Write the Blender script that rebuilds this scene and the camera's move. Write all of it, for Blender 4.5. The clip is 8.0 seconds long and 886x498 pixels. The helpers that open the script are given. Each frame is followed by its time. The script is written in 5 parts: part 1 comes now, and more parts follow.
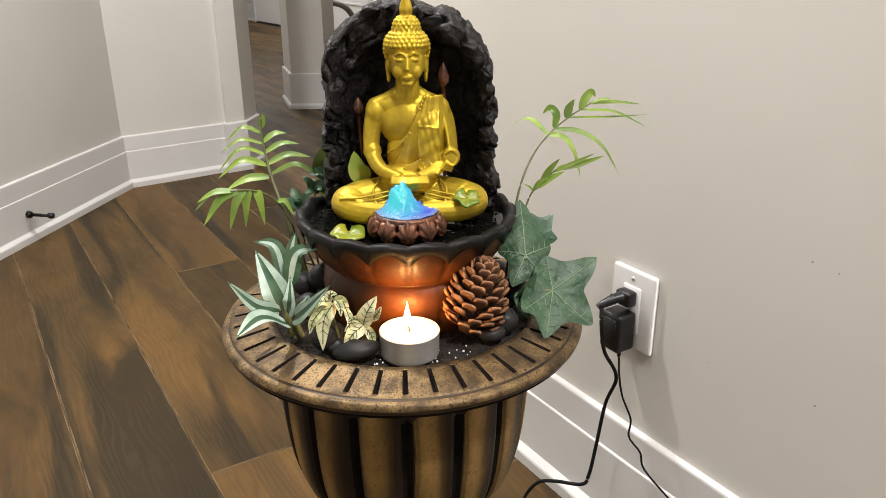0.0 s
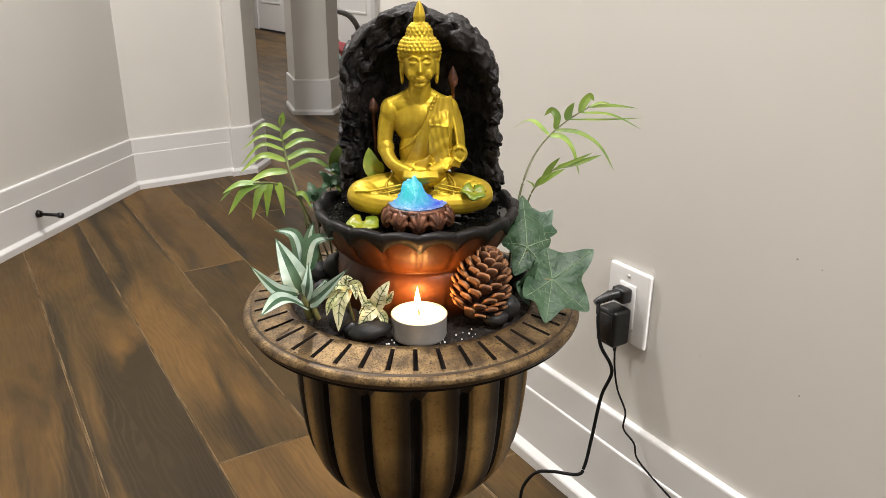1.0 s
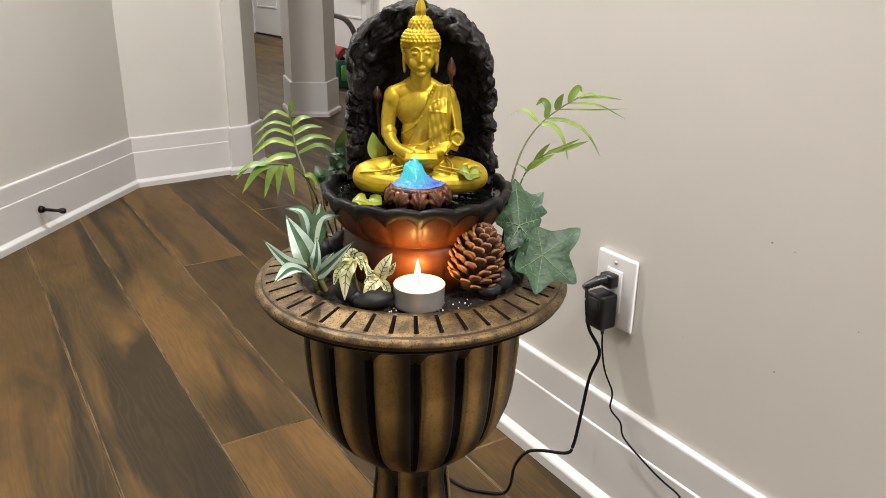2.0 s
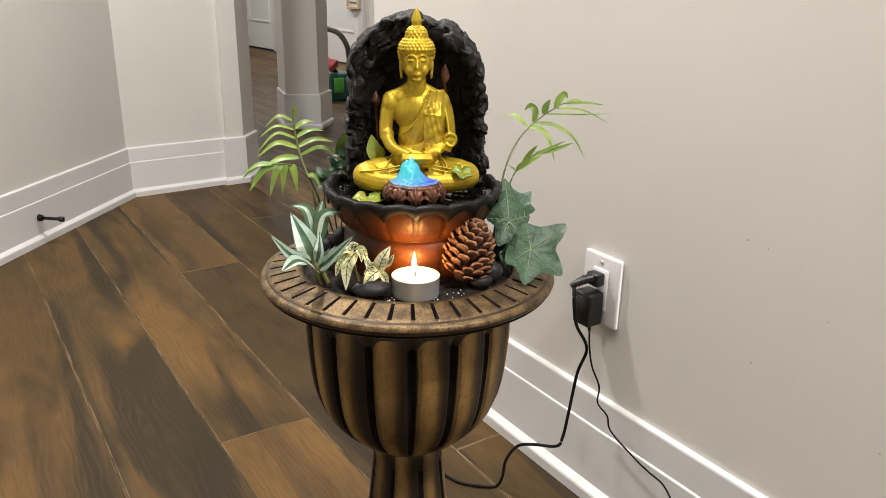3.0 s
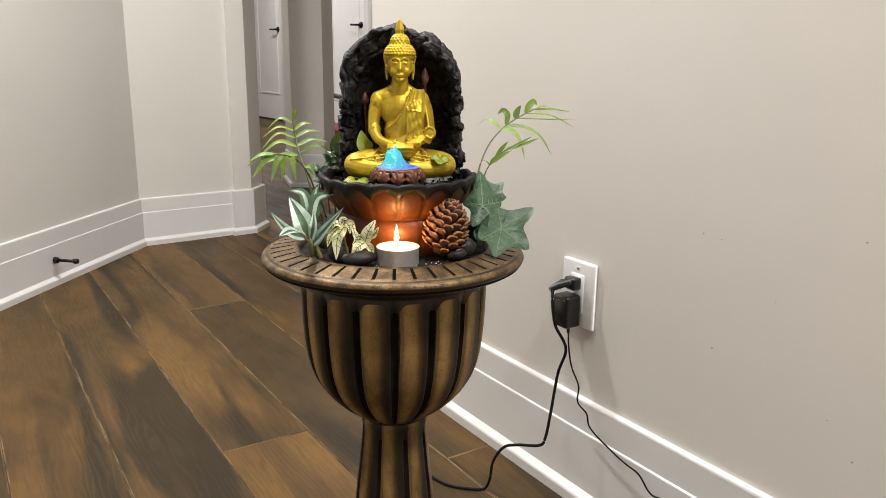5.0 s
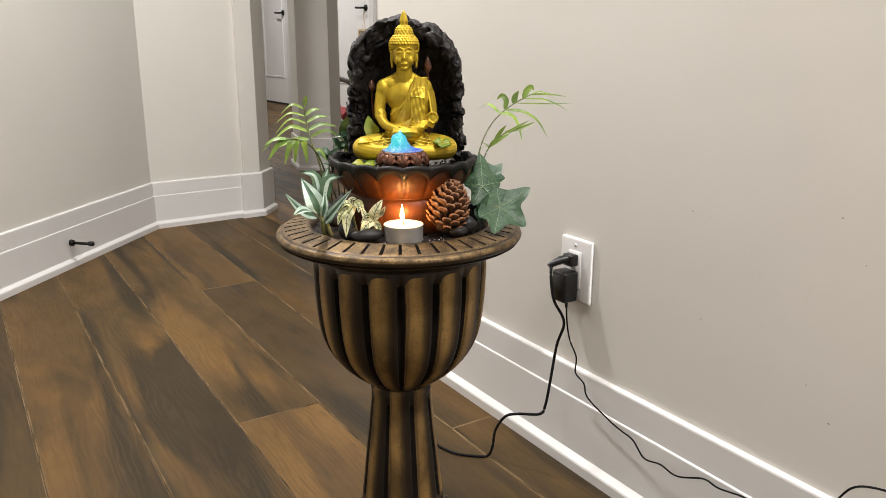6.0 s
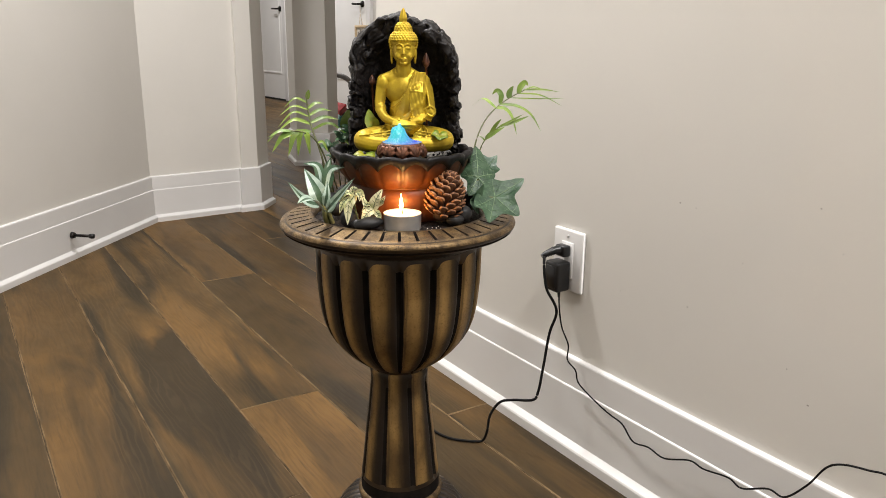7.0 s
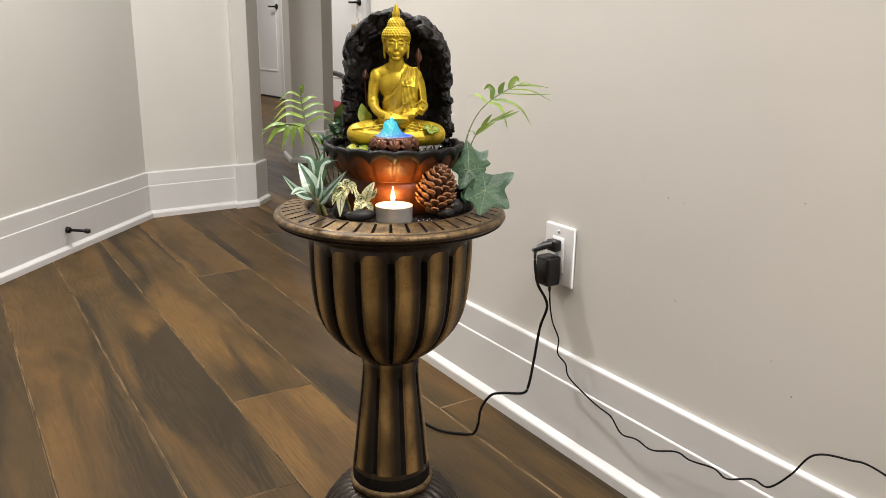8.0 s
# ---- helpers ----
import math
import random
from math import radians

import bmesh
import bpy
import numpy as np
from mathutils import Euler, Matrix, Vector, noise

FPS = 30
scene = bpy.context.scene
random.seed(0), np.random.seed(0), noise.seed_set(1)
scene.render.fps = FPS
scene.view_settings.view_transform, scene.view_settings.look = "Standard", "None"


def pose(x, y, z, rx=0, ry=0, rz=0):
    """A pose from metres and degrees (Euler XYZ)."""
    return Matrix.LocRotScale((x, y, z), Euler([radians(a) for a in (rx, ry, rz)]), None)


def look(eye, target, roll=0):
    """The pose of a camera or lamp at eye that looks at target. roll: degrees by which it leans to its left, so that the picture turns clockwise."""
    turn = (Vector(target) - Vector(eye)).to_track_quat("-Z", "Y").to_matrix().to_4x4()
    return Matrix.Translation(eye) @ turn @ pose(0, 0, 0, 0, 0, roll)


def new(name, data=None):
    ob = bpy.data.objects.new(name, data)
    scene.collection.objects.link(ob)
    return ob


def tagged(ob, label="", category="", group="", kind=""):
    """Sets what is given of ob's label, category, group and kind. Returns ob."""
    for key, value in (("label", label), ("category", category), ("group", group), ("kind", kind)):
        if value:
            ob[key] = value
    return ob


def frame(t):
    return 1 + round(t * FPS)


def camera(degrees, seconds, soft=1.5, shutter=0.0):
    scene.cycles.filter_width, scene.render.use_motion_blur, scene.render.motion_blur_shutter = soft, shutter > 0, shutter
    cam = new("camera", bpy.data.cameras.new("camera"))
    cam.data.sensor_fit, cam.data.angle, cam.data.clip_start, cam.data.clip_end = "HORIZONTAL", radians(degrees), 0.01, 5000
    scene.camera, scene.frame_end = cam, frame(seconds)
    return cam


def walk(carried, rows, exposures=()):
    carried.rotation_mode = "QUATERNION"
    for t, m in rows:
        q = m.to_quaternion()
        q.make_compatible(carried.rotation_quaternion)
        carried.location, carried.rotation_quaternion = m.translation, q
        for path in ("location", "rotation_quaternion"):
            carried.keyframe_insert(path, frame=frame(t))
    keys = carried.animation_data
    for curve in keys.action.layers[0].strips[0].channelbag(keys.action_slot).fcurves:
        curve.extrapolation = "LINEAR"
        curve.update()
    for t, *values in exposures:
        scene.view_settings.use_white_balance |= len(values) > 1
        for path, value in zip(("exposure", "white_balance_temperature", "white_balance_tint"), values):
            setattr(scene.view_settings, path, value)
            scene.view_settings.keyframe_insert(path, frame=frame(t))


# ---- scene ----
cam = camera(60.0, 8.0, soft=0.8)
PATH = [
    (0, (-0.359, -0.561, 0.876), (0.733, 0.947, 0.147), -0.3),
    (0.5, (-0.377, -0.582, 0.881), (0.721, 0.928, 0.165), 0.1),
    (1, (-0.397, -0.599, 0.878), (0.703, 0.914, 0.17), 0.4),
    (1.5, (-0.414, -0.618, 0.873), (0.692, 0.893, 0.173), 0.7),
    (3, (-0.475, -0.692, 0.87), (0.666, 0.811, 0.209), 1.0),
    (3.5, (-0.463, -0.684, 0.867), (0.685, 0.829, 0.24), 0.9),
    (4, (-0.457, -0.69, 0.841), (0.691, 0.839, 0.252), 0.6),
    (5.3, (-0.539, -0.837, 0.791), (0.62, 0.725, 0.323), 0.7),
    (5.5, (-0.538, -0.833, 0.796), (0.611, 0.724, 0.294), 0.2),
    (6, (-0.564, -0.876, 0.804), (0.573, 0.683, 0.281), 0.2),
    (6.5, (-0.584, -0.909, 0.797), (0.557, 0.645, 0.267), 0.3),
    (7, (-0.593, -0.912, 0.804), (0.553, 0.639, 0.273), 0.5),
    (7.5, (-0.595, -0.932, 0.805), (0.558, 0.614, 0.278), 0.8),
    (8, (-0.599, -0.932, 0.799), (0.555, 0.612, 0.267), 0.9),
]
walk(cam, [(t, look(eye, target, roll)) for t, eye, target, roll in PATH])

# ---- world and light ----
world = bpy.data.worlds.new("interior")
scene.world = world
world.use_nodes = True
world.node_tree.nodes["Background"].inputs[0].default_value = (0.5, 0.47, 0.43, 1)
world.node_tree.nodes["Background"].inputs[1].default_value = 0.02


def unseen_downlight(x, y, watts, size=0.16, z=2.57, colour=(1.0, 0.972, 0.965)):
    data = bpy.data.lights.new("unseen_downlight", "AREA")
    data.shape, data.size, data.energy, data.color = "DISK", size, watts, colour
    ob = new("unseen_downlight", data)
    ob.matrix_world = pose(x, y, z)
    return ob


# lamps out of view: this pair follows the shadows and the wall's gradient
unseen_downlight(-0.25, 0.05, 20)
unseen_downlight(0.0, -1.45, 53)
# added to brighten the angled left wall
unseen_downlight(-0.06, 1.30, 51)
# added to brighten the hall beyond
unseen_downlight(0.75, 3.4, 29)
unseen_downlight(1.3, 5.4, 33)
unseen_downlight(2.7, 7.6, 42)
unseen_downlight(2.8, 5.2, 30)

# ---- materials ----


def nodes_of(name):
    m = bpy.data.materials.new(name)
    m.use_nodes = True
    nt = m.node_tree
    return m, nt, nt.nodes["Principled BSDF"]


def add(nt, kind, **inputs):
    n = nt.nodes.new(kind)
    for k, v in inputs.items():
        n.inputs[k.replace("_", " ")].default_value = v
    return n


def rgba(c):
    return (c[0], c[1], c[2], 1.0)


def mixer(nt, fac, a, b):
    n = nt.nodes.new("ShaderNodeMix")
    n.data_type = "RGBA"
    for sock, v in ((n.inputs[0], fac), (n.inputs[6], a), (n.inputs[7], b)):
        if isinstance(v, (int, float)):
            sock.default_value = v
        elif isinstance(v, tuple):
            sock.default_value = rgba(v)
        else:
            nt.links.new(v, sock)
    return n.outputs[2]


def ramp(nt, fac, lo, hi):
    n = nt.nodes.new("ShaderNodeMapRange")
    n.inputs["From Min"].default_value, n.inputs["From Max"].default_value = lo, hi
    nt.links.new(fac, n.inputs["Value"])
    return n.outputs[0]


def coords(nt, stretch=(1, 1, 1)):
    tc = nt.nodes.new("ShaderNodeTexCoord")
    mp = nt.nodes.new("ShaderNodeMapping")
    mp.inputs["Scale"].default_value = stretch
    nt.links.new(tc.outputs["Object"], mp.inputs["Vector"])
    return mp.outputs[0]


def tex(nt, vec, scale, detail=4.0, rough=0.55, bend=0.0):
    n = add(nt, "ShaderNodeTexNoise", Scale=scale, Detail=detail, Roughness=rough, Distortion=bend)
    nt.links.new(vec, n.inputs["Vector"])
    return n.outputs["Fac"]


def surface(name, c1, c2, big=8.0, fine=120.0, rough=0.5, metal=0.0, bump=0.15, depth=0.001, c3=None,
            stretch=(1, 1, 1), spread=(0.38, 0.62), gloss_var=0.12, coat=0.0, sub=0.0, piece=0.0, spec=0.5):
    """Two-scale procedural surface: c1 to c2 in large patches, c3 in fine specks, bump from both."""
    m, nt, p = nodes_of(name)
    vec = coords(nt, stretch)
    a, b = tex(nt, vec, big), tex(nt, vec, fine, 3.0)
    col = mixer(nt, ramp(nt, a, *spread), c1, c2)
    if c3:
        col = mixer(nt, ramp(nt, b, 0.52, 0.68), col, c3)
    if piece:
        info = nt.nodes.new("ShaderNodeObjectInfo")
        hsv = nt.nodes.new("ShaderNodeHueSaturation")
        mr = nt.nodes.new("ShaderNodeMapRange")
        mr.inputs["To Min"].default_value, mr.inputs["To Max"].default_value = 1 - piece, 1 + piece
        nt.links.new(info.outputs["Random"], mr.inputs["Value"])
        nt.links.new(mr.outputs[0], hsv.inputs["Value"])
        nt.links.new(col, hsv.inputs["Color"])
        col = hsv.outputs[0]
    nt.links.new(col, p.inputs["Base Color"])
    rr = nt.nodes.new("ShaderNodeMapRange")
    rr.inputs["To Min"].default_value, rr.inputs["To Max"].default_value = max(0.02, rough - gloss_var), min(1, rough + gloss_var)
    nt.links.new(b, rr.inputs["Value"])
    nt.links.new(rr.outputs[0], p.inputs["Roughness"])
    p.inputs["Metallic"].default_value = metal
    p.inputs["Coat Weight"].default_value = coat
    p.inputs["Specular IOR Level"].default_value = spec
    if sub:
        p.inputs["Subsurface Weight"].default_value = sub
        p.inputs["Subsurface Radius"].default_value = (0.004, 0.003, 0.001)
    bp = nt.nodes.new("ShaderNodeBump")
    bp.inputs["Strength"].default_value, bp.inputs["Distance"].default_value = bump, depth
    mx = nt.nodes.new("ShaderNodeMath")
    mx.operation = "ADD"
    nt.links.new(a, mx.inputs[0]), nt.links.new(b, mx.inputs[1])
    nt.links.new(mx.outputs[0], bp.inputs["Height"])
    nt.links.new(bp.outputs[0], p.inputs["Normal"])
    return m


def glow(name, colour, strength, base=(0.8, 0.8, 0.8)):
    m, nt, p = nodes_of(name)
    p.inputs["Base Color"].default_value = rgba(base)
    p.inputs["Emission Color"].default_value = rgba(colour)
    p.inputs["Emission Strength"].default_value = strength
    p.inputs["Roughness"].default_value = 0.15
    return m


PAINT = surface("greige_wall_paint", (0.62, 0.598, 0.553), (0.645, 0.622, 0.577), 1.6, 260, 0.62, bump=0.10, depth=0.0006, gloss_var=0.05)
TRIM = surface("white_trim_paint", (0.66, 0.65, 0.635), (0.69, 0.68, 0.665), 2.0, 180, 0.38, bump=0.05, depth=0.0004)
DOORPAINT = surface("white_door_paint", (0.80, 0.79, 0.77), (0.82, 0.81, 0.79), 2.0, 150, 0.4, bump=0.05)
CEIL = surface("ceiling_paint", (0.80, 0.785, 0.755), (0.82, 0.80, 0.77), 2.0, 150, 0.8, bump=0.1)
DARKBRONZE = surface("dark_brown_bronze", (0.050, 0.031, 0.015), (0.022, 0.015, 0.009), 22, 300, 0.40, 0.5, 0.25, 0.0006, stretch=(1, 1, 0.35))
GROOVEBRONZE = surface("dark_bronze_groove", (0.010, 0.008, 0.006), (0.020, 0.014, 0.010), 30, 260, 0.45, 0.2, 0.2, 0.0006)
GOLDRIM = surface("worn_gold_rim_paint", (0.215, 0.140, 0.060), (0.072, 0.045, 0.021), 60, 520, 0.46, 0.60, 0.6, 0.0009, c3=(0.045, 0.029, 0.015), gloss_var=0.2)

def graded_panels(name, count, off):
    """Streaked bronze over near black: each flute panel bright along one side, darker along the other."""
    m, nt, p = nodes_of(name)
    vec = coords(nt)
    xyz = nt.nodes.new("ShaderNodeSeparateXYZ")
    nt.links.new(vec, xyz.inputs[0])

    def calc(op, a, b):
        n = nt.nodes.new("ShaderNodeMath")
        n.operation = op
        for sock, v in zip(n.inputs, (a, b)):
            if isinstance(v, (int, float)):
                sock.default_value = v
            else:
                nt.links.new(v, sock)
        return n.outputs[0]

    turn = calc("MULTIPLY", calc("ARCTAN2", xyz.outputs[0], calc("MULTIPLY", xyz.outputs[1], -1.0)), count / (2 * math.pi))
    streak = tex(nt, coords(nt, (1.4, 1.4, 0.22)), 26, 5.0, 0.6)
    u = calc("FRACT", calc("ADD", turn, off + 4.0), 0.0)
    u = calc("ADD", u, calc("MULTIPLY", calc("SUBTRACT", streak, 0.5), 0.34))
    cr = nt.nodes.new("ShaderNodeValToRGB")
    # across one panel: black groove, thin pale edge, bright middle, dark far side
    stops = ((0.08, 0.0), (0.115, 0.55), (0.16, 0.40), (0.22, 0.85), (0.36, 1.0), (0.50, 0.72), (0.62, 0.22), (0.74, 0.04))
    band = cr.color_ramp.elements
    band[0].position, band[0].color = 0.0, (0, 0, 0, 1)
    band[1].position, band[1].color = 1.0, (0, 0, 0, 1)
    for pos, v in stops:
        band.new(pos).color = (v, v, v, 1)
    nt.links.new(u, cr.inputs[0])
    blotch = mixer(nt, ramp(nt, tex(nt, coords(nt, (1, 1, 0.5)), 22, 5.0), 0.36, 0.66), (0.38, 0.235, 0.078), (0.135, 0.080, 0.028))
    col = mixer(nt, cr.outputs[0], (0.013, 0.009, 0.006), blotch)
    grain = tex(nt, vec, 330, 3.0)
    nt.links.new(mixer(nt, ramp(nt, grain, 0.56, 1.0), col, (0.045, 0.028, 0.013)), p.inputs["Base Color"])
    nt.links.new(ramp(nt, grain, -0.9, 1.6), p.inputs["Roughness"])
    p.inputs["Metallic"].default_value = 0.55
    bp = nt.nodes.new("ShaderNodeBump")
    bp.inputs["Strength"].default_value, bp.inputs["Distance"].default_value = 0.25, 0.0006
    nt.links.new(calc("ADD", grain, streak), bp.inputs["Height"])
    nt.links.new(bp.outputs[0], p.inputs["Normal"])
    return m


CUPBRONZE = graded_panels("graded_bronze_cup_panels", 16, 0.0)
STEMBRONZE = graded_panels("graded_bronze_stem_panels", 8, 0.6)
GOLD = surface("gold_paint", (0.58, 0.415, 0.028), (0.42, 0.285, 0.020), 55, 300, 0.46, 0.60, 0.25, 0.0006)
ROCK = surface("black_resin_rock", (0.0058, 0.0048, 0.0050), (0.0120, 0.0096, 0.0090), 45, 260, 0.46, 0.0, 0.7, 0.002, c3=(0.0185, 0.0150, 0.0135), gloss_var=0.2, spec=0.28)
COPPER = surface("copper_brown_resin", (0.105, 0.029, 0.0058), (0.045, 0.0135, 0.0038), 24, 260, 0.48, 0.1, 0.25, 0.0008, spec=0.3)
BLACKBOWL = surface("black_bowl_resin", (0.006, 0.0054, 0.0054), (0.014, 0.0120, 0.0115), 40, 220, 0.45, 0.0, 0.4, 0.001, spec=0.18)
SLOT = surface("matte_black_recess", (0.006, 0.005, 0.004), (0.012, 0.009, 0.007), 30, 260, 0.92, 0.0, 0.1, 0.0004, gloss_var=0.05, spec=0.1)
LOTUSCOPPER = surface("lotus_copper_paint", (0.20, 0.080, 0.042), (0.05, 0.022, 0.014), 90, 420, 0.4, 0.5, 0.4, 0.0008)
SCUFF = surface("faint_wall_scuff", (0.24, 0.22, 0.20), (0.34, 0.32, 0.29), 30, 200, 0.8)
SOIL = surface("dark_potting_soil", (0.008, 0.006, 0.005), (0.03, 0.021, 0.015), 110, 420, 0.95, 0.0, 1.0, 0.006)
PEBBLE = surface("black_river_pebble", (0.012, 0.012, 0.0125), (0.026, 0.025, 0.025), 40, 300, 0.45, 0.0, 0.15, 0.0005, piece=0.25, spec=0.28)
CONE = surface("pine_cone_scale", (0.34, 0.160, 0.065), (0.19, 0.080, 0.033), 60, 380, 0.6, 0.0, 0.3, 0.0008, piece=0.3)
CONEUNDER = surface("pine_cone_scale_underside", (0.15, 0.062, 0.028), (0.085, 0.035, 0.017), 60, 380, 0.7, 0.0, 0.3, 0.0008, piece=0.3)
CORE = surface("pine_cone_core", (0.025, 0.012, 0.008), (0.04, 0.02, 0.012), 60, 300, 0.8)
LEAF = surface("palm_leaf_green", (0.190, 0.275, 0.036), (0.105, 0.185, 0.026), 30, 240, 0.42, sub=0.15, bump=0.1, piece=0.25)
STEM = surface("plant_stem_green", (0.13, 0.15, 0.05), (0.10, 0.10, 0.04), 30, 240, 0.5)
IVY = surface("ivy_leaf_green", (0.020, 0.050, 0.024), (0.044, 0.088, 0.044), 75, 300, 0.46, bump=0.4, depth=0.0010, c3=(0.062, 0.110, 0.058), piece=0.2, spec=0.4)
VEIN = surface("pale_leaf_vein", (0.15, 0.22, 0.12), (0.19, 0.27, 0.15), 40, 240, 0.5)
SILVER = surface("silvery_leaf_stripe", (0.42, 0.51, 0.43), (0.27, 0.37, 0.30), 45, 260, 0.38, bump=0.1)
DEEP = surface("deep_green_leaf_edge", (0.030, 0.078, 0.038), (0.058, 0.115, 0.058), 45, 260, 0.38, bump=0.1)
CREAM = surface("cream_variegated_leaf", (0.70, 0.67, 0.43), (0.50, 0.51, 0.25), 70, 260, 0.42, bump=0.15, spread=(0.45, 0.6))
CREAMVEIN = surface("dark_green_leaf_vein", (0.06, 0.09, 0.03), (0.09, 0.13, 0.05), 60, 260, 0.5)
LIME = surface("lime_lily_leaf", (0.25, 0.235, 0.015), (0.14, 0.215, 0.02), 60, 260, 0.35, bump=0.2)
BLACKPLASTIC = surface("black_plastic", (0.0045, 0.0045, 0.005), (0.008, 0.008, 0.0085), 40, 400, 0.34, bump=0.1)
CABLE = surface("black_cable_rubber", (0.005, 0.005, 0.005), (0.007, 0.007, 0.007), 60, 400, 0.6, spec=0.15)
IRON = surface("oil_rubbed_black_metal", (0.012, 0.010, 0.009), (0.02, 0.017, 0.015), 60, 300, 0.35, 0.6)
PLATEWHITE = surface("white_outlet_plastic", (0.68, 0.67, 0.655), (0.70, 0.69, 0.675), 30, 300, 0.3, bump=0.0, gloss_var=0.02)
TIN = surface("aluminium_tealight_cup", (0.66, 0.65, 0.64), (0.58, 0.57, 0.56), 60, 300, 0.36, 0.55, 0.1)
WICK = surface("charred_wick", (0.02, 0.015, 0.01), (0.05, 0.04, 0.03), 200, 500, 0.9)
WAX = surface("white_candle_wax", (0.76, 0.68, 0.54), (0.80, 0.72, 0.58), 40, 200, 0.3, sub=0.6, bump=0.05)
RED = surface("red_plastic", (0.50, 0.02, 0.025), (0.44, 0.02, 0.02), 20, 200, 0.4)
TEAL = surface("teal_toy_plastic", (0.02, 0.10, 0.09), (0.03, 0.13, 0.11), 12, 200, 0.4)
GREEN = surface("bright_green_plastic", (0.10, 0.50, 0.06), (0.12, 0.55, 0.07), 20, 200, 0.4)
GREYTUBE = surface("grey_handle_tube", (0.12, 0.115, 0.11), (0.16, 0.15, 0.14), 20, 200, 0.4)
PALEWOOD = surface("pale_wood_frame", (0.55, 0.42, 0.26), (0.62, 0.48, 0.31), 12, 120, 0.5, stretch=(1, 1, 6))
PAPER = surface("printed_paper", (0.72, 0.68, 0.60), (0.62, 0.58, 0.50), 18, 120, 0.7)
INK = surface("faded_print_ink", (0.16, 0.14, 0.12), (0.22, 0.19, 0.16), 30, 200, 0.8)
PERLITE = surface("white_perlite", (0.75, 0.73, 0.70), (0.8, 0.78, 0.75), 60, 300, 0.8)
SEAM = surface("worn_plank_edge", (0.225, 0.153, 0.080), (0.070, 0.048, 0.025), 9, 140, 0.7, spec=0.15)
SUBFLOOR = surface("dark_floor_joint", (0.03, 0.022, 0.015), (0.04, 0.03, 0.02), 6, 120, 0.8)


def water_material():
    m, nt, p = nodes_of("dark_rippled_water")
    p.inputs["Base Color"].default_value = (0.004, 0.004, 0.0035, 1)
    p.inputs["Roughness"].default_value = 0.05
    p.inputs["IOR"].default_value = 1.33
    p.inputs["Specular IOR Level"].default_value = 0.32
    bp = nt.nodes.new("ShaderNodeBump")
    bp.inputs["Strength"].default_value, bp.inputs["Distance"].default_value = 0.30, 0.0015
    nt.links.new(tex(nt, coords(nt), 150, 2.0), bp.inputs["Height"])
    nt.links.new(bp.outputs[0], p.inputs["Normal"])
    return m


WATER = water_material()
FLAME = glow("candle_flame", (1.0, 0.62, 0.18), 22, (1, 0.8, 0.4))


def lit_water():
    """Foaming water over a colour-changing lamp: cyan over the lamp, blue and violet aside, milky at the edge."""
    m, nt, p = nodes_of("lit_water_dome")
    tc = nt.nodes.new("ShaderNodeTexCoord")
    plan = nt.nodes.new("ShaderNodeVectorMath")
    plan.operation = "MULTIPLY"
    plan.inputs[1].default_value = (1, 1, 0.25)
    nt.links.new(tc.outputs["Object"], plan.inputs[0])
    swirl = tex(nt, tc.outputs["Object"], 55, 3.0, 0.55, 0.8)
    foam = tex(nt, tc.outputs["Object"], 240, 3.0, 0.6)

    def ball_of(x, y, z, radius):
        d = nt.nodes.new("ShaderNodeVectorMath")
        d.operation = "DISTANCE"
        d.inputs[1].default_value = (x, y, z)
        nt.links.new(plan.outputs[0], d.inputs[0])
        return ramp(nt, d.outputs["Value"], radius, 0.0)

    col = mixer(nt, ramp(nt, swirl, 0.40, 0.60), (0.03, 0.07, 0.80), (0.13, 0.20, 0.86))
    col = mixer(nt, ball_of(JX - 0.006, JY - 0.007, 0.029, 0.024), col, (0.0, 0.90, 0.74))
    edge = ball_of(JX, JY, 0.028, 0.029)
    milk = mixer(nt, ramp(nt, foam, 0.35, 0.65), (0.25, 0.38, 0.58), (0.45, 0.58, 0.70))
    col = mixer(nt, ramp(nt, edge, 0.0, 0.24), milk, col)
    p.inputs["Base Color"].default_value = (0.03, 0.05, 0.07, 1)
    nt.links.new(col, p.inputs["Emission Color"])
    p.inputs["Emission Strength"].default_value = 0.85
    p.inputs["Roughness"].default_value = 0.25
    bp = nt.nodes.new("ShaderNodeBump")
    bp.inputs["Strength"].default_value, bp.inputs["Distance"].default_value = 0.6, 0.002
    nt.links.new(foam, bp.inputs["Height"])
    nt.links.new(bp.outputs[0], p.inputs["Normal"])
    return m


JX, JY = -0.0005, -0.050  # the jet's place on the fountain
JET = lit_water()


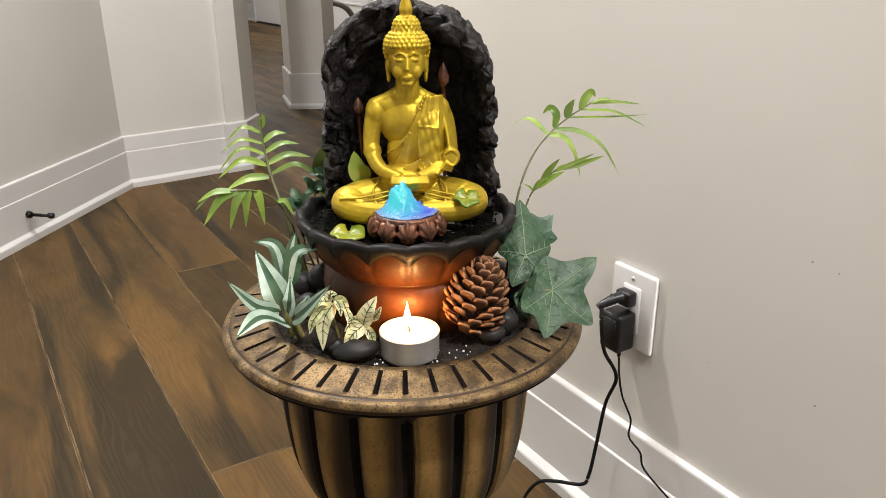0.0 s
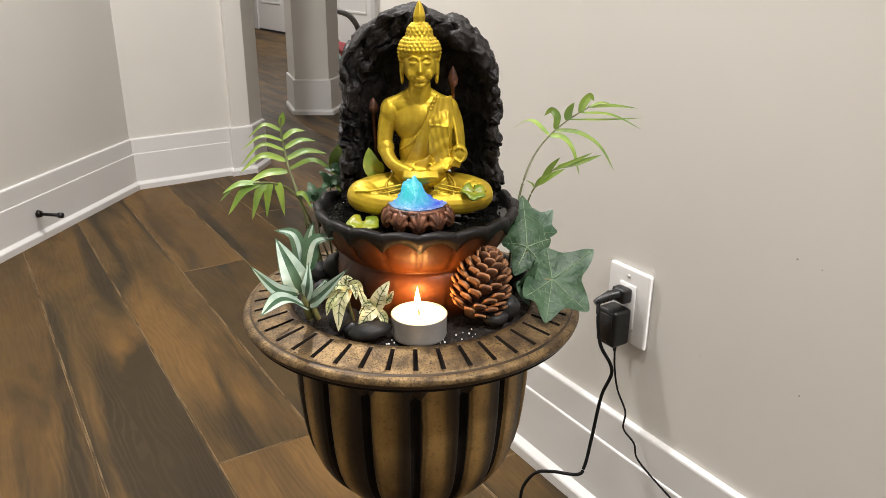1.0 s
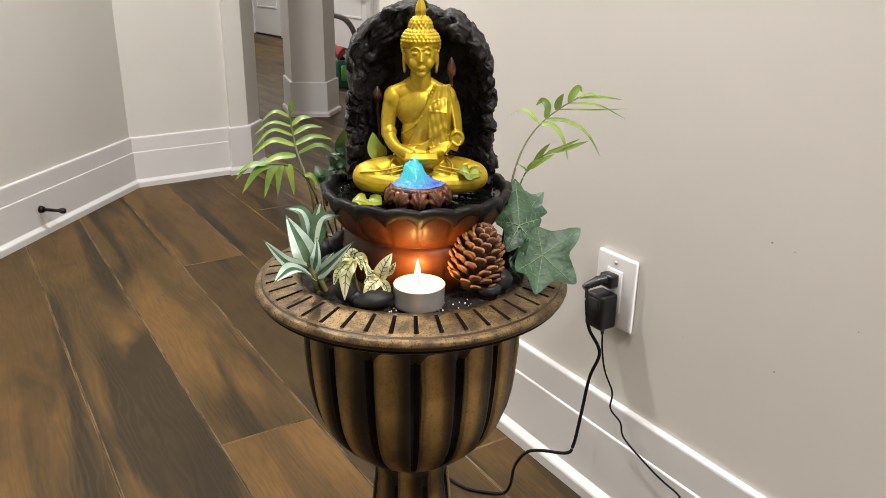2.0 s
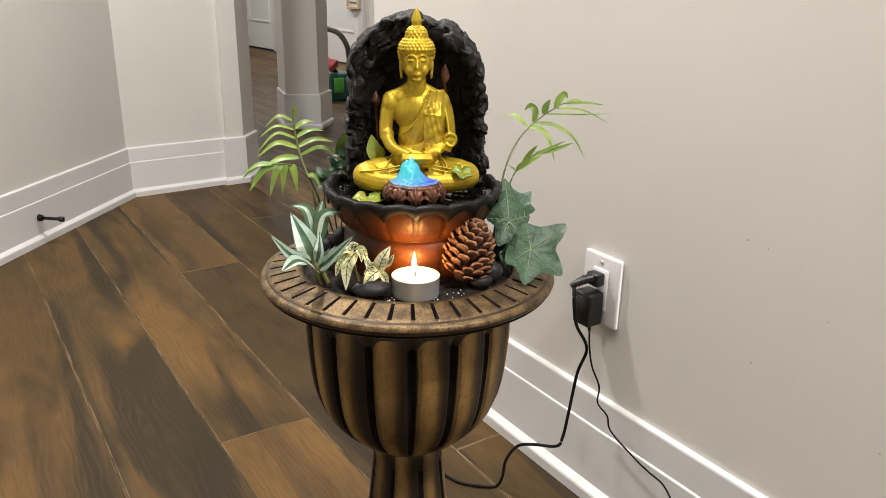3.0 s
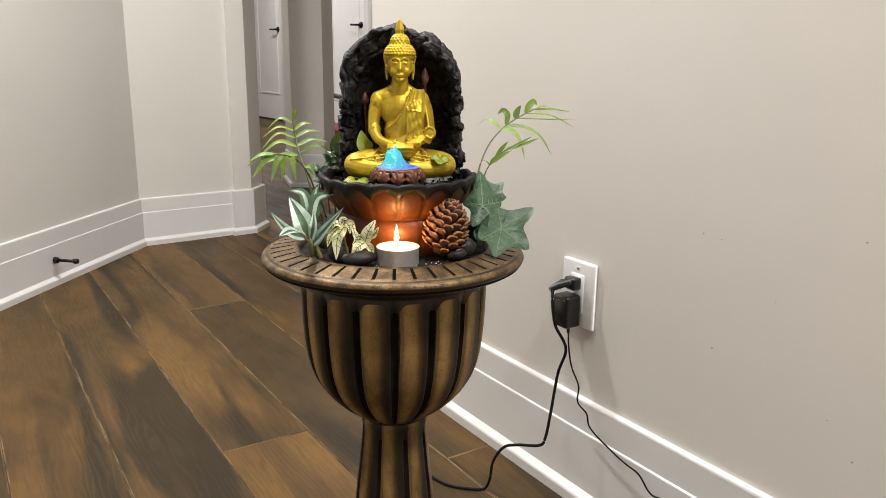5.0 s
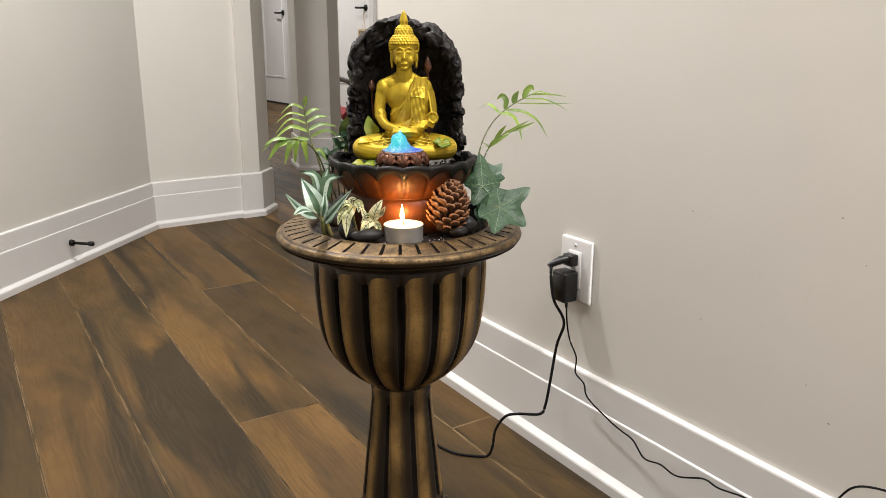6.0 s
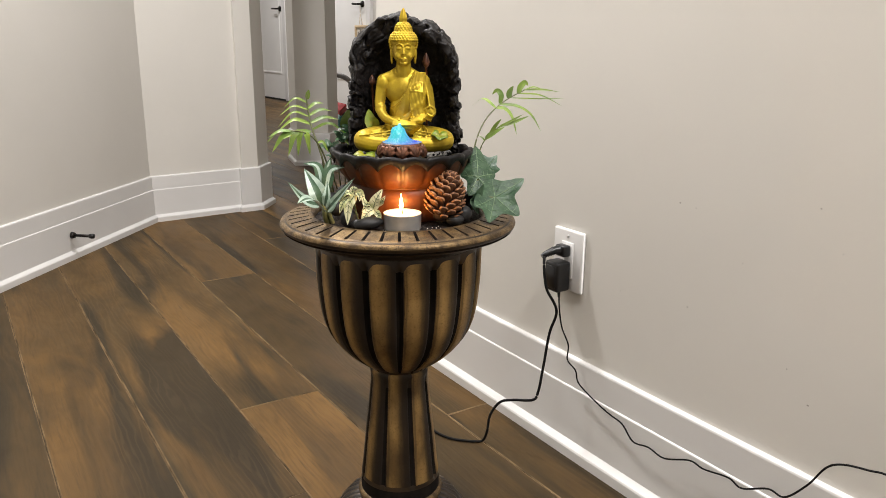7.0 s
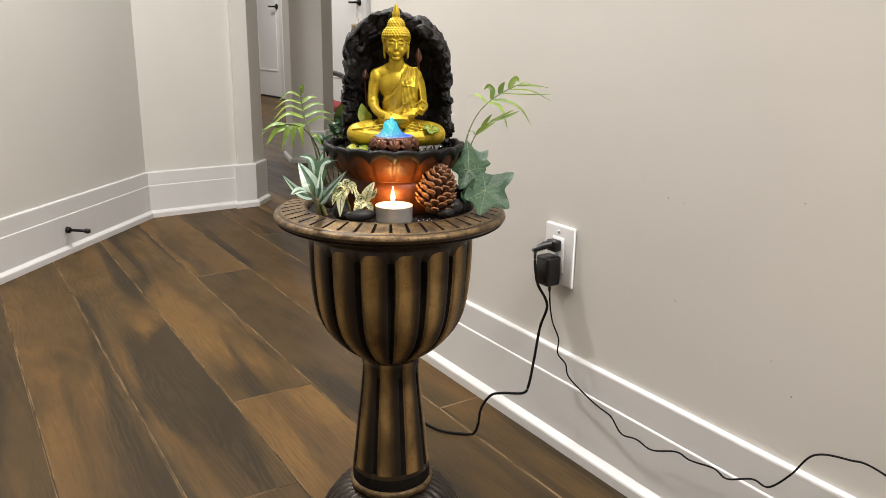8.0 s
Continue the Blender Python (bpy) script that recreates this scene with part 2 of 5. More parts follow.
def plank_material(name, brown, honey, smoke, amount):
    """Fumed oak: honey and brown heartwood, long smoky streaks with soft wavy edges, cathedral grain and pores."""
    m, nt, p = nodes_of(name)
    tc = nt.nodes.new("ShaderNodeTexCoord")
    info = nt.nodes.new("ShaderNodeObjectInfo")
    off = nt.nodes.new("ShaderNodeVectorMath")
    off.operation = "MULTIPLY_ADD"
    comb = nt.nodes.new("ShaderNodeCombineXYZ")
    for k in range(3):
        nt.links.new(info.outputs["Random"], comb.inputs[k])
    nt.links.new(comb.outputs[0], off.inputs[0])
    off.inputs[1].default_value = (37, 91, 53)
    nt.links.new(tc.outputs["Object"], off.inputs[2])

    def stretched(sx, sy):
        mp = nt.nodes.new("ShaderNodeMapping")
        mp.inputs["Scale"].default_value = (sx, sy, 1)
        nt.links.new(off.outputs[0], mp.inputs["Vector"])
        return mp.outputs[0]

    def scaled(v, k):
        n = nt.nodes.new("ShaderNodeMath")
        n.operation = "MULTIPLY"
        nt.links.new(v, n.inputs[0])
        if isinstance(k, float):
            n.inputs[1].default_value = k
        else:
            nt.links.new(k, n.inputs[1])
        return n.outputs[0]

    streak = tex(nt, stretched(9.0, 1.0), 1.0, 4.0, 0.5, 0.9)
    blush = tex(nt, stretched(5.0, 1.3), 1.3, 4.0, 0.55, 0.6)
    cloud = tex(nt, stretched(10, 4.0), 1.0, 5.0, 0.6, 0.3)
    rings = add(nt, "ShaderNodeTexWave", Scale=9.0, Distortion=22.0, Detail=3.0)
    rings.inputs["Detail Scale"].default_value = 0.7
    nt.links.new(stretched(2.6, 0.42), rings.inputs["Vector"])
    pores = tex(nt, stretched(260, 13), 1.0, 3.0, 0.6)
    col = mixer(nt, ramp(nt, blush, 0.38, 0.66), brown, honey)
    col = mixer(nt, scaled(ramp(nt, streak, amount, amount + 0.12), 0.92), col, smoke)
    col = mixer(nt, scaled(ramp(nt, cloud, 0.48, 0.72), 0.38), col, smoke)
    zone = ramp(nt, tex(nt, stretched(6, 1.5), 1.2, 2.0), 0.40, 0.62)
    col = mixer(nt, scaled(scaled(ramp(nt, rings.outputs["Fac"], 0.50, 0.95), zone), 0.17), col, (0.026, 0.017, 0.008))
    pale = scaled(scaled(ramp(nt, rings.outputs["Fac"], 0.30, 0.06), zone), 0.10)
    col = mixer(nt, pale, col, (0.17, 0.115, 0.060))
    col = mixer(nt, scaled(ramp(nt, pores, 0.52, 0.78), 0.42), col, (0.026, 0.018, 0.009))
    hsv = nt.nodes.new("ShaderNodeHueSaturation")
    mr = nt.nodes.new("ShaderNodeMapRange")
    mr.inputs["To Min"].default_value, mr.inputs["To Max"].default_value = 0.86, 1.18
    nt.links.new(info.outputs["Random"], mr.inputs["Value"])
    nt.links.new(mr.outputs[0], hsv.inputs["Value"])
    nt.links.new(col, hsv.inputs["Color"])
    nt.links.new(hsv.outputs[0], p.inputs["Base Color"])
    p.inputs["Specular IOR Level"].default_value = 0.20
    rr = nt.nodes.new("ShaderNodeMapRange")
    rr.inputs["To Min"].default_value, rr.inputs["To Max"].default_value = 0.40, 0.66
    nt.links.new(cloud, rr.inputs["Value"])
    nt.links.new(rr.outputs[0], p.inputs["Roughness"])
    bp = nt.nodes.new("ShaderNodeBump")
    bp.inputs["Strength"].default_value, bp.inputs["Distance"].default_value = 0.45, 0.001
    mx = nt.nodes.new("ShaderNodeMath")
    mx.operation = "ADD"
    nt.links.new(pores, mx.inputs[0]), nt.links.new(scaled(rings.outputs["Fac"], 0.5), mx.inputs[1])
    nt.links.new(mx.outputs[0], bp.inputs["Height"])
    nt.links.new(bp.outputs[0], p.inputs["Normal"])
    return m


OAK = plank_material("distressed_brown_oak", (0.063, 0.0385, 0.0138), (0.122, 0.066, 0.0195), (0.0260, 0.0185, 0.0086), 0.485)
HONEY = plank_material("honey_brown_oak", (0.112, 0.062, 0.0195), (0.182, 0.099, 0.0290), (0.045, 0.030, 0.0135), 0.53)
SMOKYOAK = plank_material("smoky_grey_brown_oak", (0.050, 0.0320, 0.0124), (0.080, 0.047, 0.0158), (0.0260, 0.0188, 0.0090), 0.475)

# ---- building helpers ----
TURN = -32.6  # the fountain and its stand face the camera
STAND = pose(0, 0, 0, 0, 0, TURN)
BASE = {}


def mesh_of(name, bm, mats, smooth=True):
    bm.normal_update()
    me = bpy.data.meshes.new(name)
    bm.to_mesh(me)
    bm.free()
    for m in mats if isinstance(mats, (list, tuple)) else [mats]:
        me.materials.append(m)
    if smooth:
        me.polygons.foreach_set("use_smooth", [True] * len(me.polygons))
    return me


def thing(name, base, label, category, group="", frame_matrix=STAND):
    """An Empty at the thing's base; parts are given in the coordinates of frame_matrix."""
    ob = new(name)
    ob.empty_display_size = 0.05
    ob.matrix_world = frame_matrix @ pose(*base)
    BASE[ob.name] = Vector(base)
    return tagged(ob, label, category, group)


def part(name, bm, mats, parent, label="", smooth=True):
    base = BASE[parent.name]
    bmesh.ops.translate(bm, verts=bm.verts, vec=-base)
    ob = new(name, mesh_of(name, bm, mats, smooth))
    ob.parent = parent
    BASE[ob.name] = Vector(base)
    return tagged(ob, label)


def solo(name, bm, mats, base, label, category, group="", frame_matrix=STAND, smooth=True, kind=""):
    bmesh.ops.translate(bm, verts=bm.verts, vec=-Vector(base))
    ob = new(name, mesh_of(name, bm, mats, smooth))
    ob.matrix_world = frame_matrix @ pose(*base)
    return tagged(ob, label, category, group, kind)


def revolve(profile, n, shape=None, paint=None, close=True, centre=(0, 0)):
    """Turns (radius, z) rows round the z axis. shape(i, angle, r, z) -> (r, z); paint(i, angle) -> material index."""
    bm = bmesh.new()
    rings = []
    for i, (r, z) in enumerate(profile):
        ring = []
        for k in range(n):
            a = 2 * math.pi * k / n
            rr, zz = shape(i, a, r, z) if shape else (r, z)
            ring.append(bm.verts.new((centre[0] + rr * math.sin(a), centre[1] - rr * math.cos(a), zz)))
        rings.append(ring)
    for i in range(len(rings) - 1):
        for k in range(n):
            f = bm.faces.new((rings[i][k], rings[i][(k + 1) % n], rings[i + 1][(k + 1) % n], rings[i + 1][k]))
            if paint:
                f.material_index = paint(i, 2 * math.pi * (k + 0.5) / n)
    if close:
        for ring in (rings[0], rings[-1]):
            if profile[rings.index(ring)][0] > 1e-5:
                bm.faces.new(ring)
    bmesh.ops.remove_doubles(bm, verts=bm.verts, dist=1e-6)
    bmesh.ops.recalc_face_normals(bm, faces=bm.faces)
    return bm


def box(x0, x1, y0, y1, z0, z1, bevel=0.0, bm=None, segments=1):
    own = bmesh.new()
    bmesh.ops.create_cube(own, size=1, matrix=Matrix.LocRotScale(((x0 + x1) / 2, (y0 + y1) / 2, (z0 + z1) / 2), None, (x1 - x0, y1 - y0, z1 - z0)))
    if bevel:
        bmesh.ops.bevel(own, geom=own.edges[:], offset=bevel, segments=segments, affect="EDGES", profile=0.6)
    return merge(bm, own) if bm is not None else own


def merge(bm, other):
    me = bpy.data.meshes.new("tmp")
    other.to_mesh(me)
    other.free()
    bm.from_mesh(me)
    bpy.data.meshes.remove(me)
    return bm


def ball(bm, at, radii, turn=(0, 0, 0), u=32, v=24, index=0):
    m = Matrix.LocRotScale(Vector(at), Euler([radians(a) for a in turn]), Vector(radii))
    r = bmesh.ops.create_uvsphere(bm, u_segments=u, v_segments=v, radius=1, matrix=m)
    if index:
        for f in {f for w in r["verts"] for f in w.link_faces}:
            f.material_index = index
    return bm


def smooth_path(pts, steps=8):
    """Catmull-Rom through the points."""
    P = [Vector(p) for p in pts]
    P = [P[0] * 2 - P[1]] + P + [P[-1] * 2 - P[-2]]
    out = []
    for i in range(1, len(P) - 2):
        for s in range(steps):
            t = s / steps
            a, b, c, d = P[i - 1], P[i], P[i + 1], P[i + 2]
            out.append(0.5 * ((2 * b) + (c - a) * t + (2 * a - 5 * b + 4 * c - d) * t * t + (3 * b - a - 3 * c + d) * t ** 3))
    out.append(P[-2])
    return out


def tube(pts, radius, n=8, bm=None, steps=8, taper=None, index=0):
    bm = bm if bm is not None else bmesh.new()
    path = smooth_path(pts, steps)
    rings, up = [], Vector((0.13, 0.21, 0.97))
    for i, p in enumerate(path):
        d = (path[min(i + 1, len(path) - 1)] - path[max(i - 1, 0)]).normalized()
        a = d.cross(up if abs(d.dot(up)) < 0.95 else Vector((1, 0, 0))).normalized()
        b = d.cross(a)
        r = radius if taper is None else radius + (taper - radius) * i / (len(path) - 1)
        rings.append([bm.verts.new(p + (a * math.cos(q) + b * math.sin(q)) * r) for q in (2 * math.pi * k / n for k in range(n))])
    for i in range(len(rings) - 1):
        for k in range(n):
            bm.faces.new((rings[i][k], rings[i][(k + 1) % n], rings[i + 1][(k + 1) % n], rings[i + 1][k])).material_index = index
    bm.faces.new(rings[0]).material_index = index
    bm.faces.new(rings[-1][::-1]).material_index = index
    return bm


def blade(pts, width, facing, cols=4, fold=0.2, bm=None, stripe=None, shape=None, steps=5, wave=0.0, across=None):
    """A leaf along a path: facing is the way its upper side looks; stripe(column, row part) -> material index."""
    bm = bm if bm is not None else bmesh.new()
    path, facing = smooth_path(pts, steps), Vector(facing)
    rows, n = [], len(path)
    for i, p in enumerate(path):
        t = i / (n - 1)
        d = (path[min(i + 1, n - 1)] - path[max(i - 1, 0)]).normalized()
        side = d.cross(facing).normalized()
        up = side.cross(d)
        w = width * (shape(t) if shape else math.sin(math.pi * min(1, max(0.0, 0.06 + 0.94 * t) ** 0.72)) ** 0.8)
        rows.append([bm.verts.new(p + side * w * s + up * (abs(s) * fold * w + wave * w * math.sin(9 * t + 2 * s) * abs(s))) for s in (across or [2 * k / cols - 1 for k in range(cols + 1)])])
    for i in range(n - 1):
        for k in range(cols):
            f = bm.faces.new((rows[i][k], rows[i][k + 1], rows[i + 1][k + 1], rows[i + 1][k]))
            if stripe:
                f.material_index = stripe(k, (i + 0.5) / (n - 1))
    return bm


def rough_up(bm, amount, scale, seed=0.0):
    bm.normal_update()
    for v in bm.verts:
        q = v.co * scale + Vector((seed, seed * 1.7, seed * 0.6))
        v.co += v.normal * amount * (noise.noise(q) + 0.5 * noise.noise(q * 2.3))
    return bm


def prism(poly, z0, z1):
    bm = bmesh.new()
    lo = [bm.verts.new((x, y, z0)) for x, y in poly]
    hi = [bm.verts.new((x, y, z1)) for x, y in poly]
    n = len(poly)
    for k in range(n):
        bm.faces.new((lo[k], lo[(k + 1) % n], hi[(k + 1) % n], hi[k]))
    bm.faces.new(lo[::-1]), bm.faces.new(hi)
    bmesh.ops.recalc_face_normals(bm, faces=bm.faces)
    return bm


def moulding(path, profile):
    """Sweeps (out, z) rows along a floor line; out is to the right of the way of travel. Mitred corners."""
    bm = bmesh.new()
    P = [Vector((x, y, 0)) for x, y in path]
    rows = []
    for i, p in enumerate(P):
        d0 = (p - P[i - 1]).normalized() if i else (P[1] - p).normalized()
        d1 = (P[i + 1] - p).normalized() if i < len(P) - 1 else d0
        n0, n1 = Vector((d0.y, -d0.x, 0)), Vector((d1.y, -d1.x, 0))
        m = (n0 + n1).normalized()
        m /= max(0.3, m.dot(n0))
        rows.append([bm.verts.new(p + m * o + Vector((0, 0, z))) for o, z in profile])
    for i in range(len(rows) - 1):
        for k in range(len(profile) - 1):
            bm.faces.new((rows[i][k], rows[i][k + 1], rows[i + 1][k + 1], rows[i + 1][k]))
    bm.faces.new(rows[0]), bm.faces.new(rows[-1][::-1])
    bmesh.ops.recalc_face_normals(bm, faces=bm.faces)
    return bm


def setting(name, bm, mat, label="", smooth=False):
    return tagged(new(name, mesh_of(name, bm, mat, smooth)), label, "", "", "structure")

# ---- the setting ----
WALL_X, WALL_END, TOP = 0.446, 0.875, 2.6
ALONG = pose(0.447, 0.07, 0, 0, 0, -4) @ pose(-0.446, -0.07, 0)  # the wall beside the fountain stands 4 degrees off the boards
LEFT = [(-2.2, 0.0), (0.352, 2.545), (0.770, 2.545), (0.770, 2.525), (0.848, 2.525), (0.945, 2.625), (0.945, 3.3), (0.4, 4.0), (0.4, 11.0)]

wall_right = setting("wall_right", prism([(WALL_X, -2.6), (WALL_X + 0.14, -2.6), (WALL_X + 0.14, WALL_END), (WALL_X, WALL_END)], 0, TOP), PAINT, "greige painted drywall beside the fountain")
wall_right.matrix_world = ALONG
wall_left = setting("wall_left", prism(LEFT + [(-2.4, 11.0), (-2.4, 0.0)], 0, TOP), PAINT, "greige painted angled hallway wall")
PILLAR = [(1.585, 3.62), (1.750, 3.51), (1.905, 3.66), (1.865, 3.90), (1.685, 3.93)]
wall_pillar = setting("wall_pillar", prism(PILLAR, 0, TOP), PAINT, "greige painted wall end with a chamfered corner")
wall_far = setting("wall_far", prism([(3.80, 2.0), (3.94, 2.0), (3.94, 11.0), (3.80, 11.0)], 0, TOP), PAINT, "greige hallway wall holding two doors")
wall_end = setting("wall_end", prism([(0.4, 11.0), (3.94, 11.0), (3.94, 11.14), (0.4, 11.14)], 0, TOP), PAINT)
wall_side = setting("wall_side", prism([(WALL_X + 0.14, 0.66), (3.94, 0.66), (3.94, 0.80), (WALL_X + 0.14, 0.80)], 0, TOP), PAINT)
wall_side_end = setting("wall_side_end", prism([(3.80, 0.80), (3.94, 0.80), (3.94, 2.0), (3.80, 2.0)], 0, TOP), PAINT)
wall_back = setting("wall_back", prism([(-2.4, -2.74), (WALL_X + 0.14, -2.74), (WALL_X + 0.14, -2.6), (-2.4, -2.6)], 0, TOP), PAINT)
wall_back_left = setting("wall_back_left", prism([(-2.4, -2.6), (-2.2, -2.6), (-2.2, 0.0), (-2.4, 0.0)], 0, TOP), PAINT)
ceiling = setting("ceiling", box(-2.4, 3.94, -2.74, 11.14, TOP, TOP + 0.1), CEIL, "flat white painted ceiling")

BASEBOARD = [(0.0, 0.0), (0.025, 0.0), (0.025, 0.019), (0.0235, 0.0225), (0.0125, 0.0320), (0.0125, 0.1415), (0.0117, 0.1432), (0.0095, 0.1445), (0.0095, 0.1985), (0.0086, 0.2015), (0.0066, 0.2033), (0.0, 0.204)]


PLAIN = BASEBOARD[:5] + [(0.0125, 0.2000), (0.0112, 0.2035), (0.0090, 0.2050), (0.0, 0.206)]


def baseboard(name, path, profile=BASEBOARD, label="tall white painted baseboard with a stepped cap and shoe"):
    return setting(name, moulding(path, profile), TRIM, label)


baseboard("baseboard_right", [(WALL_X + 0.13, WALL_END), (WALL_X, WALL_END), (WALL_X, -2.6)]).matrix_world = ALONG
baseboard("baseboard_left", LEFT[:3])
baseboard("baseboard_left_end", LEFT[2:7], PLAIN, "plain tall white baseboard with shoe round the wall end")
baseboard("baseboard_pillar", [PILLAR[4]] + PILLAR[:4], PLAIN, "plain tall white baseboard with shoe round the wall end")
baseboard("baseboard_far", [(3.80, 11.0), (3.80, 9.40)])
baseboard("baseboard_between", [(3.80, 8.34), (3.80, 7.29)])

# ---- the doors at the end of the hall ----


def hall_door(name, y_latch, width=0.80):
    y0, y1, x = y_latch, y_latch + width, 3.80
    m = pose(x, y0, 0)
    root = new(name)
    root.matrix_world = m
    BASE[root.name] = Vector((x, y0, 0))
    tagged(root, "closed white panelled interior door with black lever handle", "", "", "structure")
    bm = box(x - 0.030, x - 0.002, y0, y1, 0.016, 2.04)
    leaf = part("door_leaf", bm, DOORPAINT, root, smooth=False)
    for z0, z1 in ((0.335, 1.90),):
        bm = bmesh.new()
        for a in (box(x - 0.038, x - 0.030, y0 + 0.12, y1 - 0.12, z0, z0 + 0.022, 0.003), box(x - 0.038, x - 0.030, y0 + 0.12, y1 - 0.12, z1, z1 + 0.022, 0.003),
                  box(x - 0.038, x - 0.030, y0 + 0.10, y0 + 0.12, z0, z1 + 0.022, 0.003), box(x - 0.038, x - 0.030, y1 - 0.12, y1 - 0.10, z0, z1 + 0.022, 0.003)):
            merge(bm, a)
        part("panel_moulding", bm, DOORPAINT, leaf, smooth=False)
    bm = box(x - 0.045, x, y0 - 0.09, y0 - 0.006, 0, 2.12, 0.004)
    part("door_casing", bm, TRIM, root, smooth=False)
    bm = box(x - 0.045, x, y1 + 0.006, y1 + 0.09, 0, 2.12, 0.004)
    part("door_casing", bm, TRIM, root, smooth=False)
    bm = box(x - 0.045, x, y0 - 0.09, y1 + 0.09, 2.12, 2.20, 0.004)
    part("door_casing", bm, TRIM, root, smooth=False)
    hz = 1.14
    bm = bmesh.new()
    bmesh.ops.create_cone(bm, cap_ends=True, segments=24, radius1=0.034, radius2=0.030, depth=0.014, matrix=pose(x - 0.037, y0 + 0.07, hz, 0, -90, 0))
    rose = part("door_handle", bm, IRON, root, "black lever handle with round rose")
    bm = tube([(x - 0.04, y0 + 0.07, hz), (x - 0.085, y0 + 0.07, hz), (x - 0.09, y0 + 0.10, hz), (x - 0.088, y0 + 0.19, hz + 0.004)], 0.011, 10)
    part("lever", bm, IRON, rose)
    bm = box(x - 0.034, x - 0.029, y0 - 0.004, y0 + 0.004, hz - 0.05, hz + 0.05, 0.001)
    part("strike", bm, IRON, root)
    # a solid black strip stands in for the shade below the leaf
    bm = box(x - 0.028, x - 0.004, y0, y1, 0.001, 0.016)
    part("gap_shade_strip", bm, BLACKPLASTIC, root, "black strip for the shade in the gap under the door", smooth=False)
    return root


hall_door("door_1", 8.44)
hall_door("door_2", 6.39)

# ---- framed sign hung on the door handle ----
sign = thing("hanging_sign", (3.74, 6.450, 0.575), "small pale wood framed print hung from a door handle", "sign", frame_matrix=Matrix.Identity(4))
for y0, y1, z0, z1 in ((6.330, 6.570, 0.575, 0.60), (6.330, 6.570, 0.90, 0.925), (6.330, 6.352, 0.60, 0.90), (6.548, 6.570, 0.60, 0.90)):
    part("frame_bar", box(3.725, 3.752, y0, y1, z0, z1, 0.003), PALEWOOD, sign, smooth=False)
part("print", box(3.742, 3.750, 6.352, 6.548, 0.60, 0.90), PAPER, sign, smooth=False)
bm = bmesh.new()
for k, (y0, y1, z0, z1) in enumerate(((6.430, 6.450, 0.68, 0.87), (6.465, 6.480, 0.66, 0.88), (6.495, 6.515, 0.70, 0.86), (6.400, 6.415, 0.70, 0.85), (6.390, 6.530, 0.63, 0.648))):
    box(3.738, 3.742, y0, y1, z0, z1, bm=bm)
part("print_mark", bm, INK, sign, "faded dark bars of print", smooth=False)
for y in (6.415, 6.490):
    part("string", tube([(3.738, y, 0.925), (3.735, 6.460, 1.05), (3.735, 6.460, 1.125)], 0.002, 6), PALEWOOD, sign)

# ---- toy by the far wall end ----
toy = thing("push_toy", (2.42, 4.56, 0), "teal and red push toy with a dark curved handle", "toy", frame_matrix=Matrix.Identity(4))
part("body", box(2.33, 2.55, 4.42, 4.66, 0.0, 0.20, 0.02, segments=2), TEAL, toy)
part("side_panel", box(2.36, 2.44, 4.405, 4.42, 0.06, 0.17, 0.004), GREEN, toy, "bright green panel")
part("underside", box(2.34, 2.54, 4.43, 4.65, -0.0, 0.03, 0.004), PALEWOOD, toy)
part("handle", tube([(2.30, 4.60, 0.50), (2.36, 4.56, 0.52), (2.44, 4.48, 0.49), (2.50, 4.46, 0.40), (2.54, 4.50, 0.30)], 0.020, 10), GREYTUBE, toy)
part("strut", tube([(2.30, 4.60, 0.42), (2.36, 4.56, 0.33), (2.42, 4.52, 0.22), (2.46, 4.52, 0.18)], 0.018, 10), IRON, toy)
bm = bmesh.new()
bmesh.ops.create_cone(bm, cap_ends=True, segments=4, radius1=0.06, radius2=0.012, depth=0.13, matrix=pose(2.36, 4.50, 0.28, 0, -60, -57))
bmesh.ops.bevel(bm, geom=bm.edges[:], offset=0.006, segments=2, affect="EDGES")
part("flag", bm, RED, toy, "red plastic flag", smooth=False)

# ---- door stop on the angled baseboard ----
stop_frame = pose(-0.068, 2.092, 0.093, 0, 0, 45)  # local -y points out of the wall
stop = thing("door_stop", (0, 0, 0), "black metal rod door stop on the baseboard", "door stop", frame_matrix=stop_frame)
bm = bmesh.new()
bmesh.ops.create_cone(bm, cap_ends=True, segments=20, radius1=0.013, radius2=0.010, depth=0.012, matrix=pose(0, -0.005, 0, 90, 0, 0))
part("base", bm, IRON, stop)
part("rod", revolve([(0.0, 0.0), (0.0055, 0.0), (0.0055, 0.062), (0.0, 0.062)], 12), IRON, stop).matrix_local = pose(0, -0.01, 0, 90, 0, 0)
part("tip", revolve([(0.0, 0.060), (0.0085, 0.060), (0.0095, 0.068), (0.0085, 0.077), (0.0, 0.079)], 14), BLACKPLASTIC, stop).matrix_local = pose(0, -0.01, 0, 90, 0, 0)

